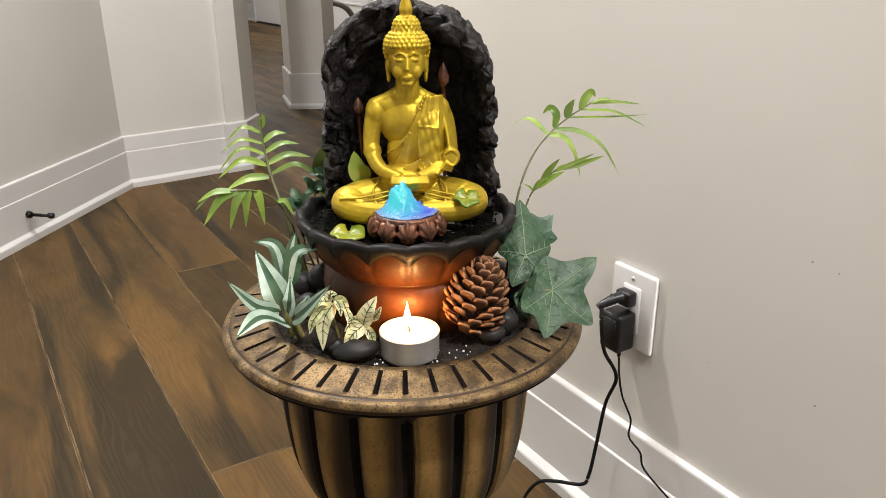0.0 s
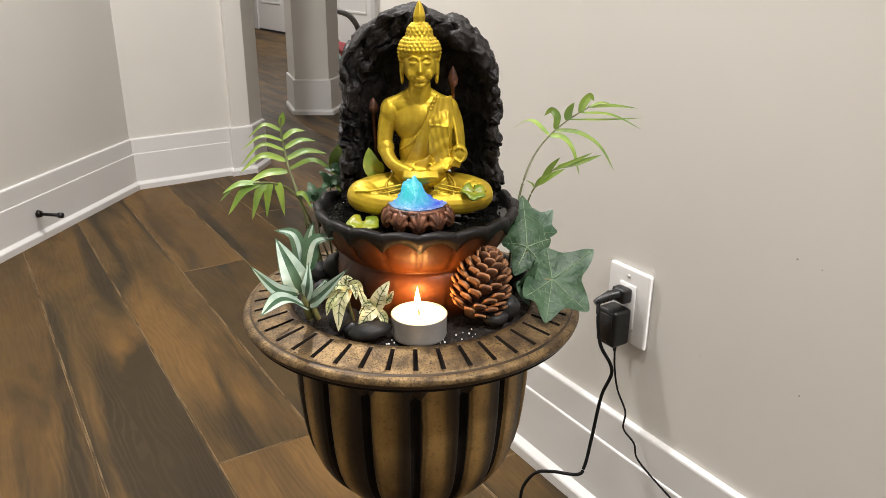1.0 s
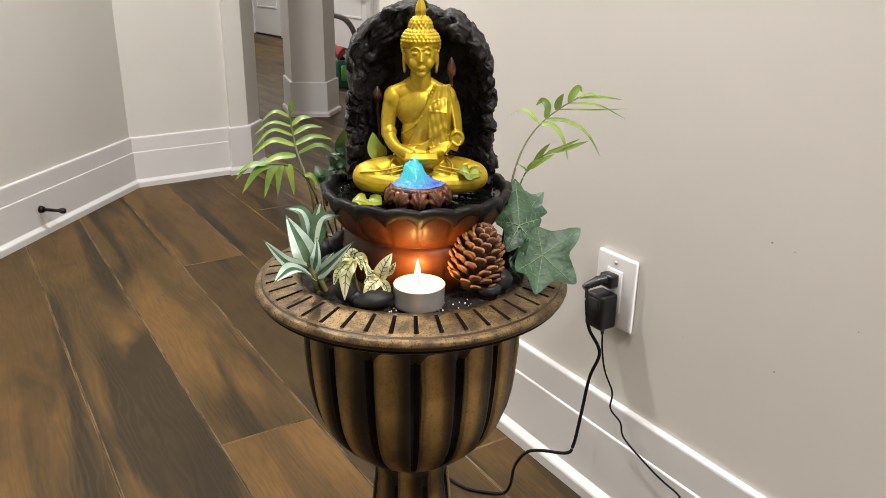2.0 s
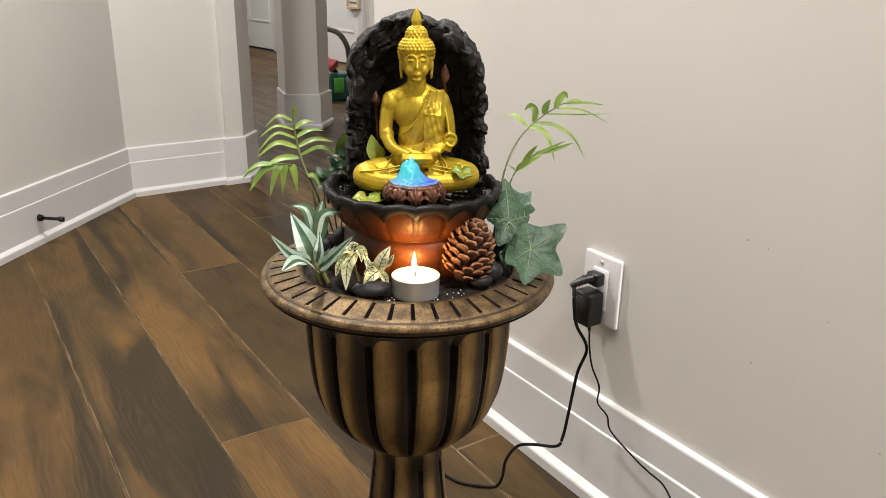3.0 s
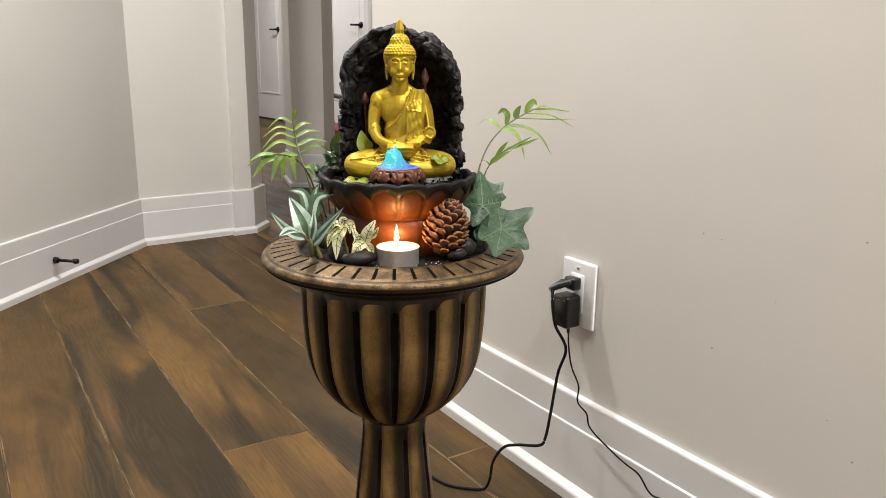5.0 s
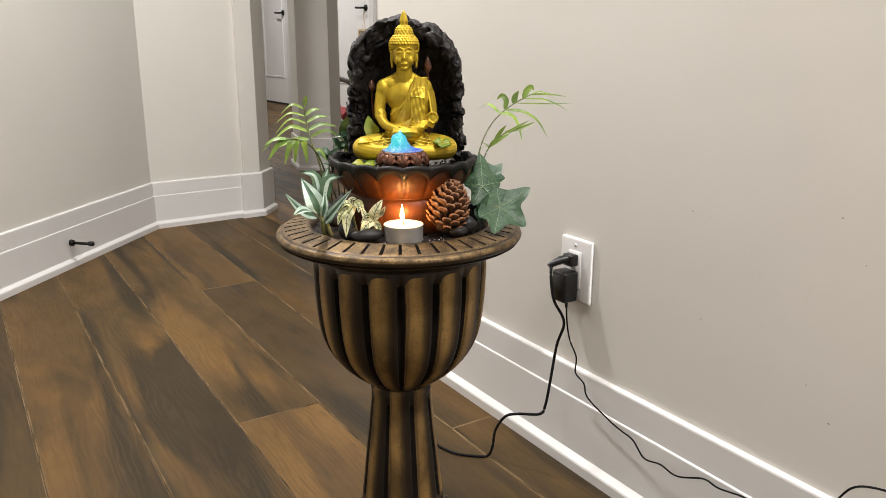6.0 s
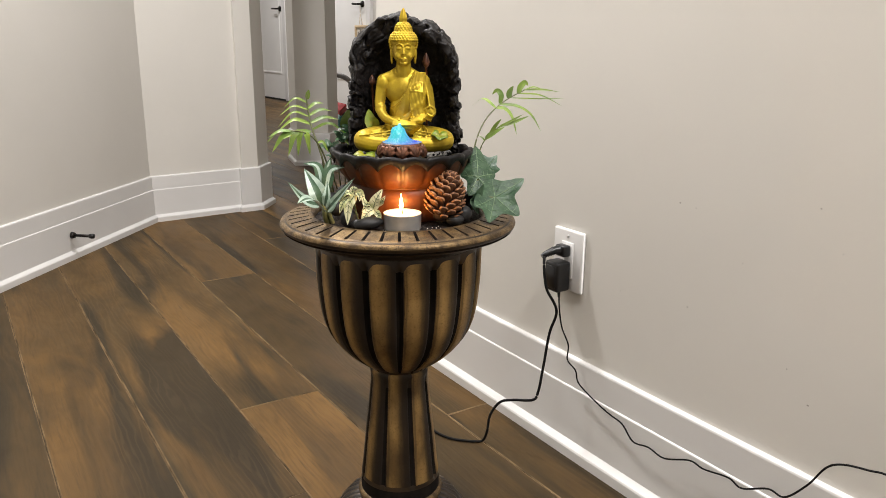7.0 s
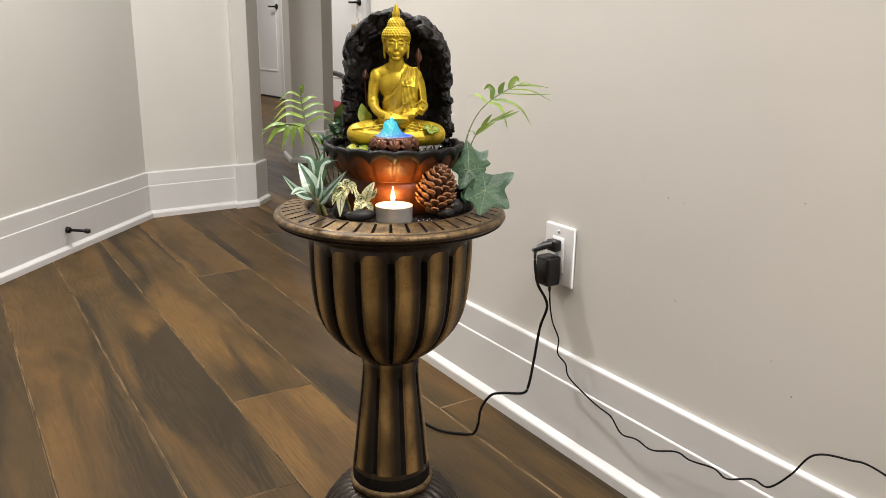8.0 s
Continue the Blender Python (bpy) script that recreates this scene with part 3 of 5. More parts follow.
# ---- wall outlet, plugs and cables (world coordinates) ----
PY = 0.083
plate = thing("wall_outlet", (WALL_X, PY, 0.40), "white decorator wall outlet with a screwed plate", "outlet", frame_matrix=ALONG)
bm = box(WALL_X - 0.009, WALL_X, PY - 0.041, PY + 0.041, 0.335, 0.455, 0.0045, segments=2)
cover = part("cover_plate", bm, PLATEWHITE, plate)
part("receptacle", box(WALL_X - 0.0115, WALL_X - 0.006, PY - 0.0165, PY + 0.0165, 0.361, 0.431, 0.0012), PLATEWHITE, plate)
for z in (0.442, 0.347):
    bm = bmesh.new()
    bmesh.ops.create_cone(bm, cap_ends=True, segments=14, radius1=0.0032, radius2=0.0028, depth=0.0016, matrix=pose(WALL_X - 0.0095, PY, z, 0, -90, 0))
    box(WALL_X - 0.0108, WALL_X - 0.0100, PY - 0.0004, PY + 0.0004, z - 0.0024, z + 0.0024, bm=bm)
    part("screw", bm, TIN, cover)

plug = thing("power_plug", (WALL_X - 0.011, PY, 0.418), "black two-pin plug with a thick black cable", "plug", frame_matrix=ALONG)
bm = box(WALL_X - 0.030, WALL_X - 0.012, PY - 0.013, PY + 0.013, 0.405, 0.427, 0.004, segments=2)
plug_body = part("plug_body", bm, BLACKPLASTIC, plug)
bm = tube([(WALL_X - 0.028, PY, 0.419), (WALL_X - 0.042, PY + 0.004, 0.417), (WALL_X - 0.056, PY + 0.008, 0.412), (WALL_X - 0.064, PY + 0.010, 0.408)], 0.0085, 12, taper=0.0042)
for k in range(4):
    ball(bm, (WALL_X - 0.042 - 0.005 * k, PY + 0.004 + 0.0015 * k, 0.417 - 0.0022 * k), (0.0022, 0.0082 - 0.0008 * k, 0.0082 - 0.0008 * k), u=12, v=8)
part("strain_relief", bm, BLACKPLASTIC, plug_body, "ribbed cable collar")
X = WALL_X
THICK = [(X - 0.062, PY + 0.005, 0.410), (X - 0.070, 0.078, 0.392), (X - 0.070, 0.074, 0.370), (X - 0.066, 0.070, 0.346), (X - 0.046, 0.064, 0.304), (X - 0.050, 0.077, 0.254), (X - 0.060, 0.079, 0.184),
         (X - 0.070, 0.079, 0.135), (0.366, 0.083, 0.119), (0.346, 0.121, 0.108), (0.331, 0.143, 0.097), (0.319, 0.158, 0.065), (0.314, 0.160, 0.030), (0.312, 0.172, 0.0035), (0.293, 0.180, 0.0035), (0.263, 0.210, 0.0035),
         (0.251, 0.239, 0.0035), (0.246, 0.271, 0.0035), (0.235, 0.31, 0.0035), (0.19, 0.35, 0.0035)]
part("cable", tube(THICK, 0.0027, 10), CABLE, plug)

adapter = thing("power_adapter", (WALL_X - 0.011, PY + 0.004, 0.37), "black power adapter with a thin crinkled cable", "adapter", frame_matrix=ALONG)
bm = box(WALL_X - 0.046, WALL_X - 0.0125, PY - 0.016, PY + 0.022, 0.338, 0.396, 0.006, segments=3)
adapter_body = part("adapter_body", bm, BLACKPLASTIC, adapter)
part("adapter_face", box(WALL_X - 0.0475, WALL_X - 0.045, PY - 0.010, PY + 0.016, 0.345, 0.389, 0.001), BLACKPLASTIC, adapter_body)
part("strain_relief", tube([(X - 0.028, PY - 0.002, 0.340), (X - 0.028, PY - 0.003, 0.325)], 0.0036, 10, taper=0.0025), BLACKPLASTIC, adapter_body)
THIN = [(X - 0.028, 0.080, 0.330), (X - 0.028, 0.076, 0.297), (X - 0.028, 0.066, 0.265), (X - 0.028, 0.046, 0.237), (X - 0.027, 0.047, 0.206), (X - 0.026, 0.024, 0.192), (X - 0.025, 0.013, 0.168), (X - 0.026, -0.044, 0.149), (X - 0.026, -0.075, 0.142),
        (X - 0.026, -0.105, 0.137), (X - 0.026, -0.133, 0.116), (X - 0.026, -0.169, 0.122), (X - 0.026, -0.205, 0.119), (X - 0.026, -0.256, 0.141), (X - 0.026, -0.285, 0.140), (X - 0.026, -0.331, 0.149), (X - 0.026, -0.356, 0.144), (X - 0.027, -0.399, 0.167),
        (X - 0.028, -0.427, 0.169), (X - 0.029, -0.458, 0.206), (X - 0.028, -0.486, 0.251), (X - 0.026, -0.532, 0.267), (X - 0.024, -0.582, 0.268), (X - 0.02, -0.75, 0.22)]
part("cable", tube(THIN, 0.0015, 8), CABLE, adapter)

# ---- planter stand ----
urn = thing("planter_stand", (0, 0, 0), "antique bronze fluted urn planter on a tall pedestal", "planter stand")
SLOTS = 42


rim_profile = [(0.118, 0.545), (0.120, 0.556), (0.1240, 0.5625), (0.1290, 0.5622), (0.1305, 0.5618), (0.1555, 0.5578), (0.1575, 0.5573), (0.1610, 0.5560), (0.1622, 0.5542), (0.1640, 0.5550), (0.1675, 0.5530), (0.1692, 0.5490),
               (0.1680, 0.5455), (0.1655, 0.5435), (0.1650, 0.5410), (0.1610, 0.5385), (0.150, 0.5360), (0.136, 0.5310), (0.126, 0.5275), (0.1205, 0.524), (0.1190, 0.520)]
NR = SLOTS * 32


def rim_cut(i, a, r, z):
    phase = (a * SLOTS / (2 * math.pi) + 0.5) % 1.0
    if i in (4, 5) and 0.425 < phase < 0.575:
        return r, z - 0.006
    return r, z


# black slots and lip line, darker bronze on the outer ring and the underside
def rim_paint(i, a):
    phase = (a * SLOTS / (2 * math.pi) + 0.5) % 1.0
    if 3 <= i <= 5 and 0.40 < phase < 0.60:
        return 1
    if i == 13:
        return 1
    if i == 7:
        return 2
    return 0 if i < 11 else 2


part("rim", revolve(rim_profile, NR, rim_cut, rim_paint, close=False), [GOLDRIM, SLOT, DARKBRONZE], urn, "worn gold rim with dark radial slots")

FL = 16
cup = [(0.1190, 0.522), (0.1195, 0.5200), (0.1196, 0.5175), (0.1196, 0.5140), (0.1195, 0.509), (0.1193, 0.498), (0.1186, 0.470), (0.1175, 0.455), (0.1158, 0.436), (0.1134, 0.418), (0.1098, 0.402), (0.1040, 0.386), (0.096, 0.372), (0.085, 0.3585), (0.072, 0.3455), (0.060, 0.336), (0.050, 0.330), (0.0455, 0.3265), (0.043, 0.322)]


def flute(a, n, off=0.0):
    u = (a * n / (2 * math.pi) + off) % 1.0
    return min(u, 1 - u)


def cup_shape(i, a, r, z):
    d = flute(a, FL)
    f = (0, 0, 0.2, 0.7, 1)[min(i, 4)] * min(1.0, max(0.0, (17.5 - i) / 1.5))
    bow = 0.002 - 0.012 * min(1.0, (0.5 - d) / 0.39) ** 4  # the panels end in round tops
    z += bow * (0, 0, 0.6, 1, 0.7, 0.4, 0.15, 0)[min(i, 7)]
    return r - f * (0.0085 * max(0.0, 1 - d / 0.13) ** 0.8) * (r / 0.12) ** 0.6 + f * 0.0022 * (r / 0.12) * math.sin(math.pi * d) ** 0.5, z


# black grooves, darker bronze right below the rim and at the cup's bottom
def cup_paint(i, a):
    d = flute(a, FL)
    if 3 <= i < 17 and d < 0.10:
        return 1
    return 2 if i < 3 or i > 15 else 0


part("cup", revolve(cup, FL * 20, cup_shape, cup_paint, close=False), [CUPBRONZE, SLOT, DARKBRONZE], urn, "bronze fluted cup with dark grooves")

stem = [(0.0430, 0.3235), (0.0455, 0.319), (0.0440, 0.312), (0.0440, 0.300), (0.0465, 0.275), (0.0490, 0.250), (0.0520, 0.225), (0.0550, 0.195), (0.0580, 0.165), (0.0605, 0.145), (0.0612, 0.138), (0.0615, 0.118)]


def stem_shape(i, a, r, z):
    d = flute(a, 8, 0.6)
    f = 1.0 if 3 <= i <= 9 else 0.0
    return r - f * 0.0035 * max(0.0, 1 - d / 0.10) ** 0.6, z


# black in the grooves and at the lower end, darker bronze just above that
part("stem", revolve(stem, 8 * 24, stem_shape, lambda i, a: 1 if (3 <= i < 9 and flute(a, 8, 0.6) < 0.085) or i >= 10 else (2 if i == 9 else 0), close=False), [STEMBRONZE, SLOT, DARKBRONZE], urn, "tapering fluted bronze stem")
part("collar", revolve([(0.0600, 0.119), (0.0645, 0.1185), (0.0665, 0.114), (0.0655, 0.109), (0.0610, 0.106), (0.060, 0.100)], 96, close=False), GOLDRIM, urn, "gold painted collar ring")


def base_shape(i, a, r, z):
    d = flute(a, 36)
    return r, z + (0.006 * math.sin(math.pi * d) * min(1, i / 2) if i < 5 else 0.0)


# the foot takes the darker bronze, darkest between its ribs
part("base", revolve([(0.060, 0.104), (0.072, 0.100), (0.088, 0.088), (0.105, 0.066), (0.118, 0.040), (0.126, 0.022), (0.130, 0.018), (0.130, 0.004), (0.126, 0.0), (0.0, 0.0)], 36 * 8, base_shape,
     lambda i, a: 1 if i < 5 and flute(a, 36) < 0.2 else 0, close=False), [DARKBRONZE, GROOVEBRONZE], urn, "flared ribbed bronze foot")

bm = revolve([(0.0, 0.559), (0.03, 0.559), (0.06, 0.5585), (0.09, 0.558), (0.11, 0.556), (0.1195, 0.5545), (0.1195, 0.52), (0.0, 0.52)], 72, close=False)
for v in bm.verts:
    if v.co.z > 0.55:
        v.co.z += 0.0035 * noise.noise(v.co * 160) + 0.002 * noise.noise(v.co * 420)
solo("soil", bm, SOIL, (0, 0, 0.52), "dark damp potting soil filling the planter", "soil", kind="stuff")
bm = bmesh.new()
for k in range(26):
    a, r = random.uniform(-0.5, 0.7), random.uniform(0.098, 0.117)
    s = random.uniform(0.0003, 0.0010)
    ball(bm, (r * math.sin(a), -r * math.cos(a), 0.5585 + 0.001), (s, s * 1.2, s), u=6, v=5)
solo("perlite", bm, PERLITE, (0, -0.1, 0.558), "scattered white perlite crumbs on soil", "perlite", kind="stuff")

# ---- fountain ----
FC = (0.0055, 0.014)  # centre of the bowl
fountain = thing("tabletop_fountain", (FC[0], FC[1], 0.557), "black and copper tabletop fountain with rock grotto", "fountain")
PET = 18
bowl_low = [(0.078, 0.556), (0.080, 0.560), (0.0785, 0.566), (0.0800, 0.578), (0.0815, 0.588), (0.0805, 0.596), (0.0770, 0.6020), (0.0755, 0.6035), (0.0745, 0.6045), (0.0755, 0.6056), (0.0775, 0.6070), (0.083, 0.612), (0.089, 0.620), (0.0935, 0.629), (0.0962, 0.638), (0.0966, 0.645)]
part("bowl_base", revolve(bowl_low, PET * 12, lambda i, a, r, z: (r - (0.0021 if i > 9 else 0.0010) * max(0.0, 1 - flute(a, PET) / 0.18) ** 1.6 * (1 if i not in (6, 7, 8, 9) else 0), z), close=False, centre=FC), COPPER, fountain, "copper brown lower bowl with petal relief")


bowl_top = [(0.0965, 0.6420), (0.0988, 0.6420), (0.0996, 0.6475), (0.0994, 0.6505), (0.0970, 0.6525), (0.0935, 0.652), (0.0910, 0.645), (0.0880, 0.630)]


def petal_edge(i, a, r, z):
    d = flute(a, PET, 0.5)  # 0 at a petal's middle line, 0.5 between two petals
    lift = 0.0105 * (2 * d) ** 2.0
    if i <= 1:
        return r - 0.0011 * (2 * d) ** 3, z - lift
    swell = (1 - 2 * d) ** 0.6
    return r + (0.0034 * swell if i < 5 else 0), z + (0.0030 * (swell - 1) if i < 6 else 0)


part("bowl_rim", revolve(bowl_top, PET * 12, petal_edge, close=False, centre=FC), BLACKBOWL, fountain, "black scalloped bowl rim")
bm = revolve([(0.0, 0.643), (0.02, 0.643), (0.04, 0.643), (0.06, 0.643), (0.08, 0.643), (0.0895, 0.643)], 96, close=False, centre=FC)
for v in bm.verts:
    v.co.z += 0.0012 * noise.noise(v.co * 90) + 0.0008 * noise.noise(v.co * 230)
part("water", bm, WATER, fountain, "dark rippled water")
# beads of water added so that the dark surface shows small bright glints
bm = bmesh.new()
for k in range(160):
    a, r = random.uniform(-2.0, 2.0), 0.086 * math.sqrt(random.uniform(0.25, 1))
    s = random.uniform(0.0005, 0.0015)
    ball(bm, (FC[0] + r * math.sin(a), FC[1] - r * math.cos(a), 0.6438), (s, s, s * 0.6), u=8, v=5)
part("droplets", bm, WATER, fountain, "small water beads added for glints")

# rock grotto: one arched shell, hollow to the front, its thick rim broken into upright slabs
RX, RC, RZ = 0.0790, 0.0115, 0.757


def arch(s):
    """s from 0 (foot) over the crown (0.5) to 1 (foot): x, z on the outline."""
    if s < 0.34:
        return RC - RX * (0.975 + 0.025 * math.sin(s * 8)), 0.630 + s / 0.34 * (RZ - 0.630)
    if s > 0.66:
        return RC + RX * (0.985 + 0.025 * math.sin((1 - s) * 9)), 0.630 + (1 - s) / 0.34 * (RZ - 0.630)
    q = math.pi * (1 - (s - 0.34) / 0.32)
    return RC + RX * math.cos(q), RZ + 0.076 * max(0.0, math.sin(q)) ** 0.92


SHELL = [(0.02, 0.064), (0.30, 0.063), (0.52, 0.058), (0.66, 0.049), (0.75, 0.038), (0.80, 0.029), (0.845, 0.0235), (0.90, 0.021), (0.95, 0.021), (0.99, 0.025), (1.01, 0.034), (1.015, 0.050), (1.01, 0.068), (0.97, 0.084)]
STEPS, NW = 300, 78
slab_rng = random.Random(5)
cuts = [0.0]
while cuts[-1] < 1.0:
    cuts.append(cuts[-1] + slab_rng.uniform(0.020, 0.052))
slab_out = [slab_rng.uniform(-0.0042, 0.0034) for c in cuts]
slab_fwd = [slab_rng.uniform(-0.0075, 0.0060) for c in cuts]
slab_mid = [slab_rng.uniform(-0.0050, 0.0030) for c in cuts]
bm = bmesh.new()
rows = []
for a in range(STEPS + 1):
    s = a / STEPS
    ox, oz = arch(s)
    out = Vector((ox - RC, 0, oz - 0.70)).normalized()
    row = []
    for b in range(NW + 1):
        w = b / NW * (len(SHELL) - 1)
        k = min(int(w), len(SHELL) - 2)
        rho = SHELL[k][0] + (SHELL[k + 1][0] - SHELL[k][0]) * (w - k)
        y = SHELL[k][1] + (SHELL[k + 1][1] - SHELL[k][1]) * (w - k)
        p = Vector((RC + (ox - RC) * rho, y, 0.70 + (oz - 0.70) * rho))
        # each band of the rim is split at its own places
        band = 0 if w < 5.2 else 1 if w < 8.4 else 2
        q = min(0.999, max(0.0, s + 0.010 * noise.noise(Vector((w * 0.8, s * 7, 3))) + (0.0, 0.013, 0.024)[band]))
        c = max(i for i, v in enumerate(cuts) if v <= q)
        lo, hi = cuts[c], cuts[min(c + 1, len(cuts) - 1)]
        fr = (q - lo) / max(1e-4, hi - lo)
        round_off = max(0.0, 1 - min(fr, 1 - fr) * (hi - lo) / 0.0090) ** 1.6
        grow = min(1.0, max(0.15, (rho - 0.55) / 0.25))
        tone = (slab_mid, slab_fwd, slab_out)[band][c]
        p += out * ((slab_out[c] if band else 0.4 * tone) - 0.0034 * round_off) * grow
        p += Vector((0, -1, 0)) * (tone - 0.0050 * round_off) * grow
        for scale, amount in ((48, 0.0030), (120, 0.0022), (310, 0.0010)):
            p += Vector((noise.noise(p * scale), noise.noise(p * scale + Vector((5, 5, 5))), noise.noise(p * scale + Vector((9, 2, 7))))) * amount
        row.append(bm.verts.new(p))
    rows.append(row)
for a in range(STEPS):
    for b in range(NW):
        bm.faces.new((rows[a][b], rows[a + 1][b], rows[a + 1][b + 1], rows[a][b + 1]))
bmesh.ops.recalc_face_normals(bm, faces=bm.faces)
part("rock_grotto", bm, ROCK, fountain, "dark brown-black resin rock arch in upright slabs")

# lotus cup with lit water dome
LX, LY, LZ = 0.0050, -0.036, 0.650
lotus = part("lotus_cup", revolve([(0.0, LZ + 0.014), (0.024, LZ + 0.0145), (0.028, LZ + 0.016), (0.030, LZ + 0.013), (0.0265, LZ + 0.006), (0.024, LZ - 0.004), (0.0, LZ - 0.004)], 48, close=False, centre=(LX, LY)), LOTUSCOPPER, fountain, "copper lotus cup")
for k in range(11):
    a = 2 * math.pi * k / 11
    c = Vector((LX + 0.0305 * math.sin(a), LY - 0.0305 * math.cos(a), LZ + 0.006))
    pm = bmesh.new()
    ball(pm, (0, 0, 0), (0.0088, 0.0046, 0.0088), u=44, v=14)
    for v in pm.verts:
        v.co *= 1 + 0.14 * math.cos(15 * math.atan2(v.co.x, v.co.z + 0.009))
    bmesh.ops.transform(pm, matrix=Matrix.Translation(c) @ Euler((radians(-14), 0, a)).to_matrix().to_4x4(), verts=pm.verts)
    part("lotus_petal", pm, LOTUSCOPPER, lotus)
bm = bmesh.new()
bmesh.ops.create_icosphere(bm, subdivisions=6, radius=1)
for v in bm.verts:
    q = Vector(v.co)
    r = math.hypot(q.x, q.y)
    bx, by = q.x + 0.16, q.y
    jet = math.exp(-((bx / 0.42) ** 2 + (by / 0.50) ** 2) ** 1.4) * (1 - 0.35 * bx)
    lap = 1 + 0.06 * noise.noise(Vector((q.x, q.y, 0)) * 4)
    z = 0.0040 * (1 - r * r) + 0.0190 * jet * (1 + 0.40 * noise.noise(q * 5)) if q.z > 0 else -0.004 * (1 - r * r)
    v.co = Vector((LX + 0.0265 * q.x * lap, LY + 0.0265 * q.y * lap, LZ + 0.0165 + z))
    v.co += Vector((noise.noise(q * 7), noise.noise(q * 7 + Vector((9, 1, 1))), noise.noise(q * 9 + Vector((3, 3, 1))))) * 0.0011
part("water_dome", bm, JET, fountain, "bubbling water lit cyan, blue and violet")
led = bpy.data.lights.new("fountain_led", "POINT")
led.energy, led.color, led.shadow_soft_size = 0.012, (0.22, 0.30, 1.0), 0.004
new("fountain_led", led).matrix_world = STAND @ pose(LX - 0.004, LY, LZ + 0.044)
for x, y, z, r, t in ((-0.0455, -0.046, 0.6465, 0.0150, 10), (0.0570, -0.033, 0.6725, 0.0115, 24)):
    bm = bmesh.new()
    bmesh.ops.create_circle(bm, cap_ends=False, segments=40, radius=1)
    ring = bm.verts[:]
    mid = bm.verts.new((0, 0, 0))
    for k, v in enumerate(ring):
        a = math.atan2(v.co.y, v.co.x)
        v.co *= r * (1 + 0.06 * math.sin(5 * a)) * (0.25 if abs(a - 1.2) < 0.1 else 1)
        v.co.z = 0.0025 + 0.0015 * math.sin(4 * a)
    for e in bm.edges[:]:
        bm.faces.new((e.verts[0], e.verts[1], mid))
    bmesh.ops.subdivide_edges(bm, edges=bm.edges[:], cuts=2, use_grid_fill=True)
    bmesh.ops.solidify(bm, geom=bm.faces[:], thickness=0.0018)
    bmesh.ops.transform(bm, matrix=pose(x, y, z, t, 0, 20), verts=bm.verts)
    part("lily_leaf", bm, LIME, fountain, "lime green lily leaf")
for x, y, z, h in ((0.040, 0.012, 0.762, 0.022), (-0.0355, 0.022, 0.737, 0.016)):
    bm = revolve([(0.0005, z), (0.0042, z + h * 0.25), (0.0048, z + h * 0.45), (0.0030, z + h * 0.75), (0.0004, z + h)], 14, lambda i, a, r, zz: (r * (1 + 0.12 * math.cos(5 * a)), zz), close=False, centre=(x, y))
    bud = part("lotus_bud", bm, LOTUSCOPPER, fountain, "copper lotus bud")
    part("bud_stem", tube([(x, y, z + 0.001), (x + 0.002, y + 0.004, z - 0.05), (x, y + 0.01, 0.645)], 0.0016, 8), COPPER, bud)
bm = blade([(-0.030, 0.014, 0.680), (-0.038, 0.012, 0.690), (-0.041, 0.016, 0.706)], 0.0095, (-0.1, -1, 0.2), 6, 0.3, wave=0.1)
part("side_leaf", bm, LIME, fountain, "yellow green leaf")

# ---- statue: one plain gold mesh ----
rng = random.Random(7)
bm = bmesh.new()
SX = 0.0085
ball(bm, (SX, 0.011, 0.733), (0.0255, 0.0165, 0.024))          # chest
ball(bm, (SX, 0.010, 0.704), (0.0200, 0.0155, 0.028))          # waist
ball(bm, (SX, 0.012, 0.7480), (0.0290, 0.0125, 0.0115))        # shoulders
ball(bm, (SX, 0.004, 0.684), (0.027, 0.021, 0.016))            # hips
tube([(SX, 0.011, 0.752), (SX, 0.009, 0.762), (SX, 0.006, 0.774)], 0.0118, 16, bm, taper=0.0100)
ball(bm, (SX, 0.003, 0.7865), (0.0156, 0.0165, 0.0185))        # head
ball(bm, (SX, -0.0005, 0.7755), (0.0100, 0.0120, 0.0095))      # jaw
tube([(SX, -0.0120, 0.7920), (SX, -0.0140, 0.7860), (SX, -0.0158, 0.7812)], 0.0012, 10, bm, taper=0.0019)
ball(bm, (SX, -0.0125, 0.7755), (0.0046, 0.0022, 0.0011))
ball(bm, (SX, -0.0120, 0.7736), (0.0038, 0.0022, 0.0012))
ball(bm, (SX, -0.0098, 0.7695), (0.0050, 0.0030, 0.0030))
ball(bm, (SX, 0.006, 0.7985), (0.0182, 0.0185, 0.0120))        # hair cap
ball(bm, (SX, 0.006, 0.8135), (0.0105, 0.0105, 0.0085))        # top knot
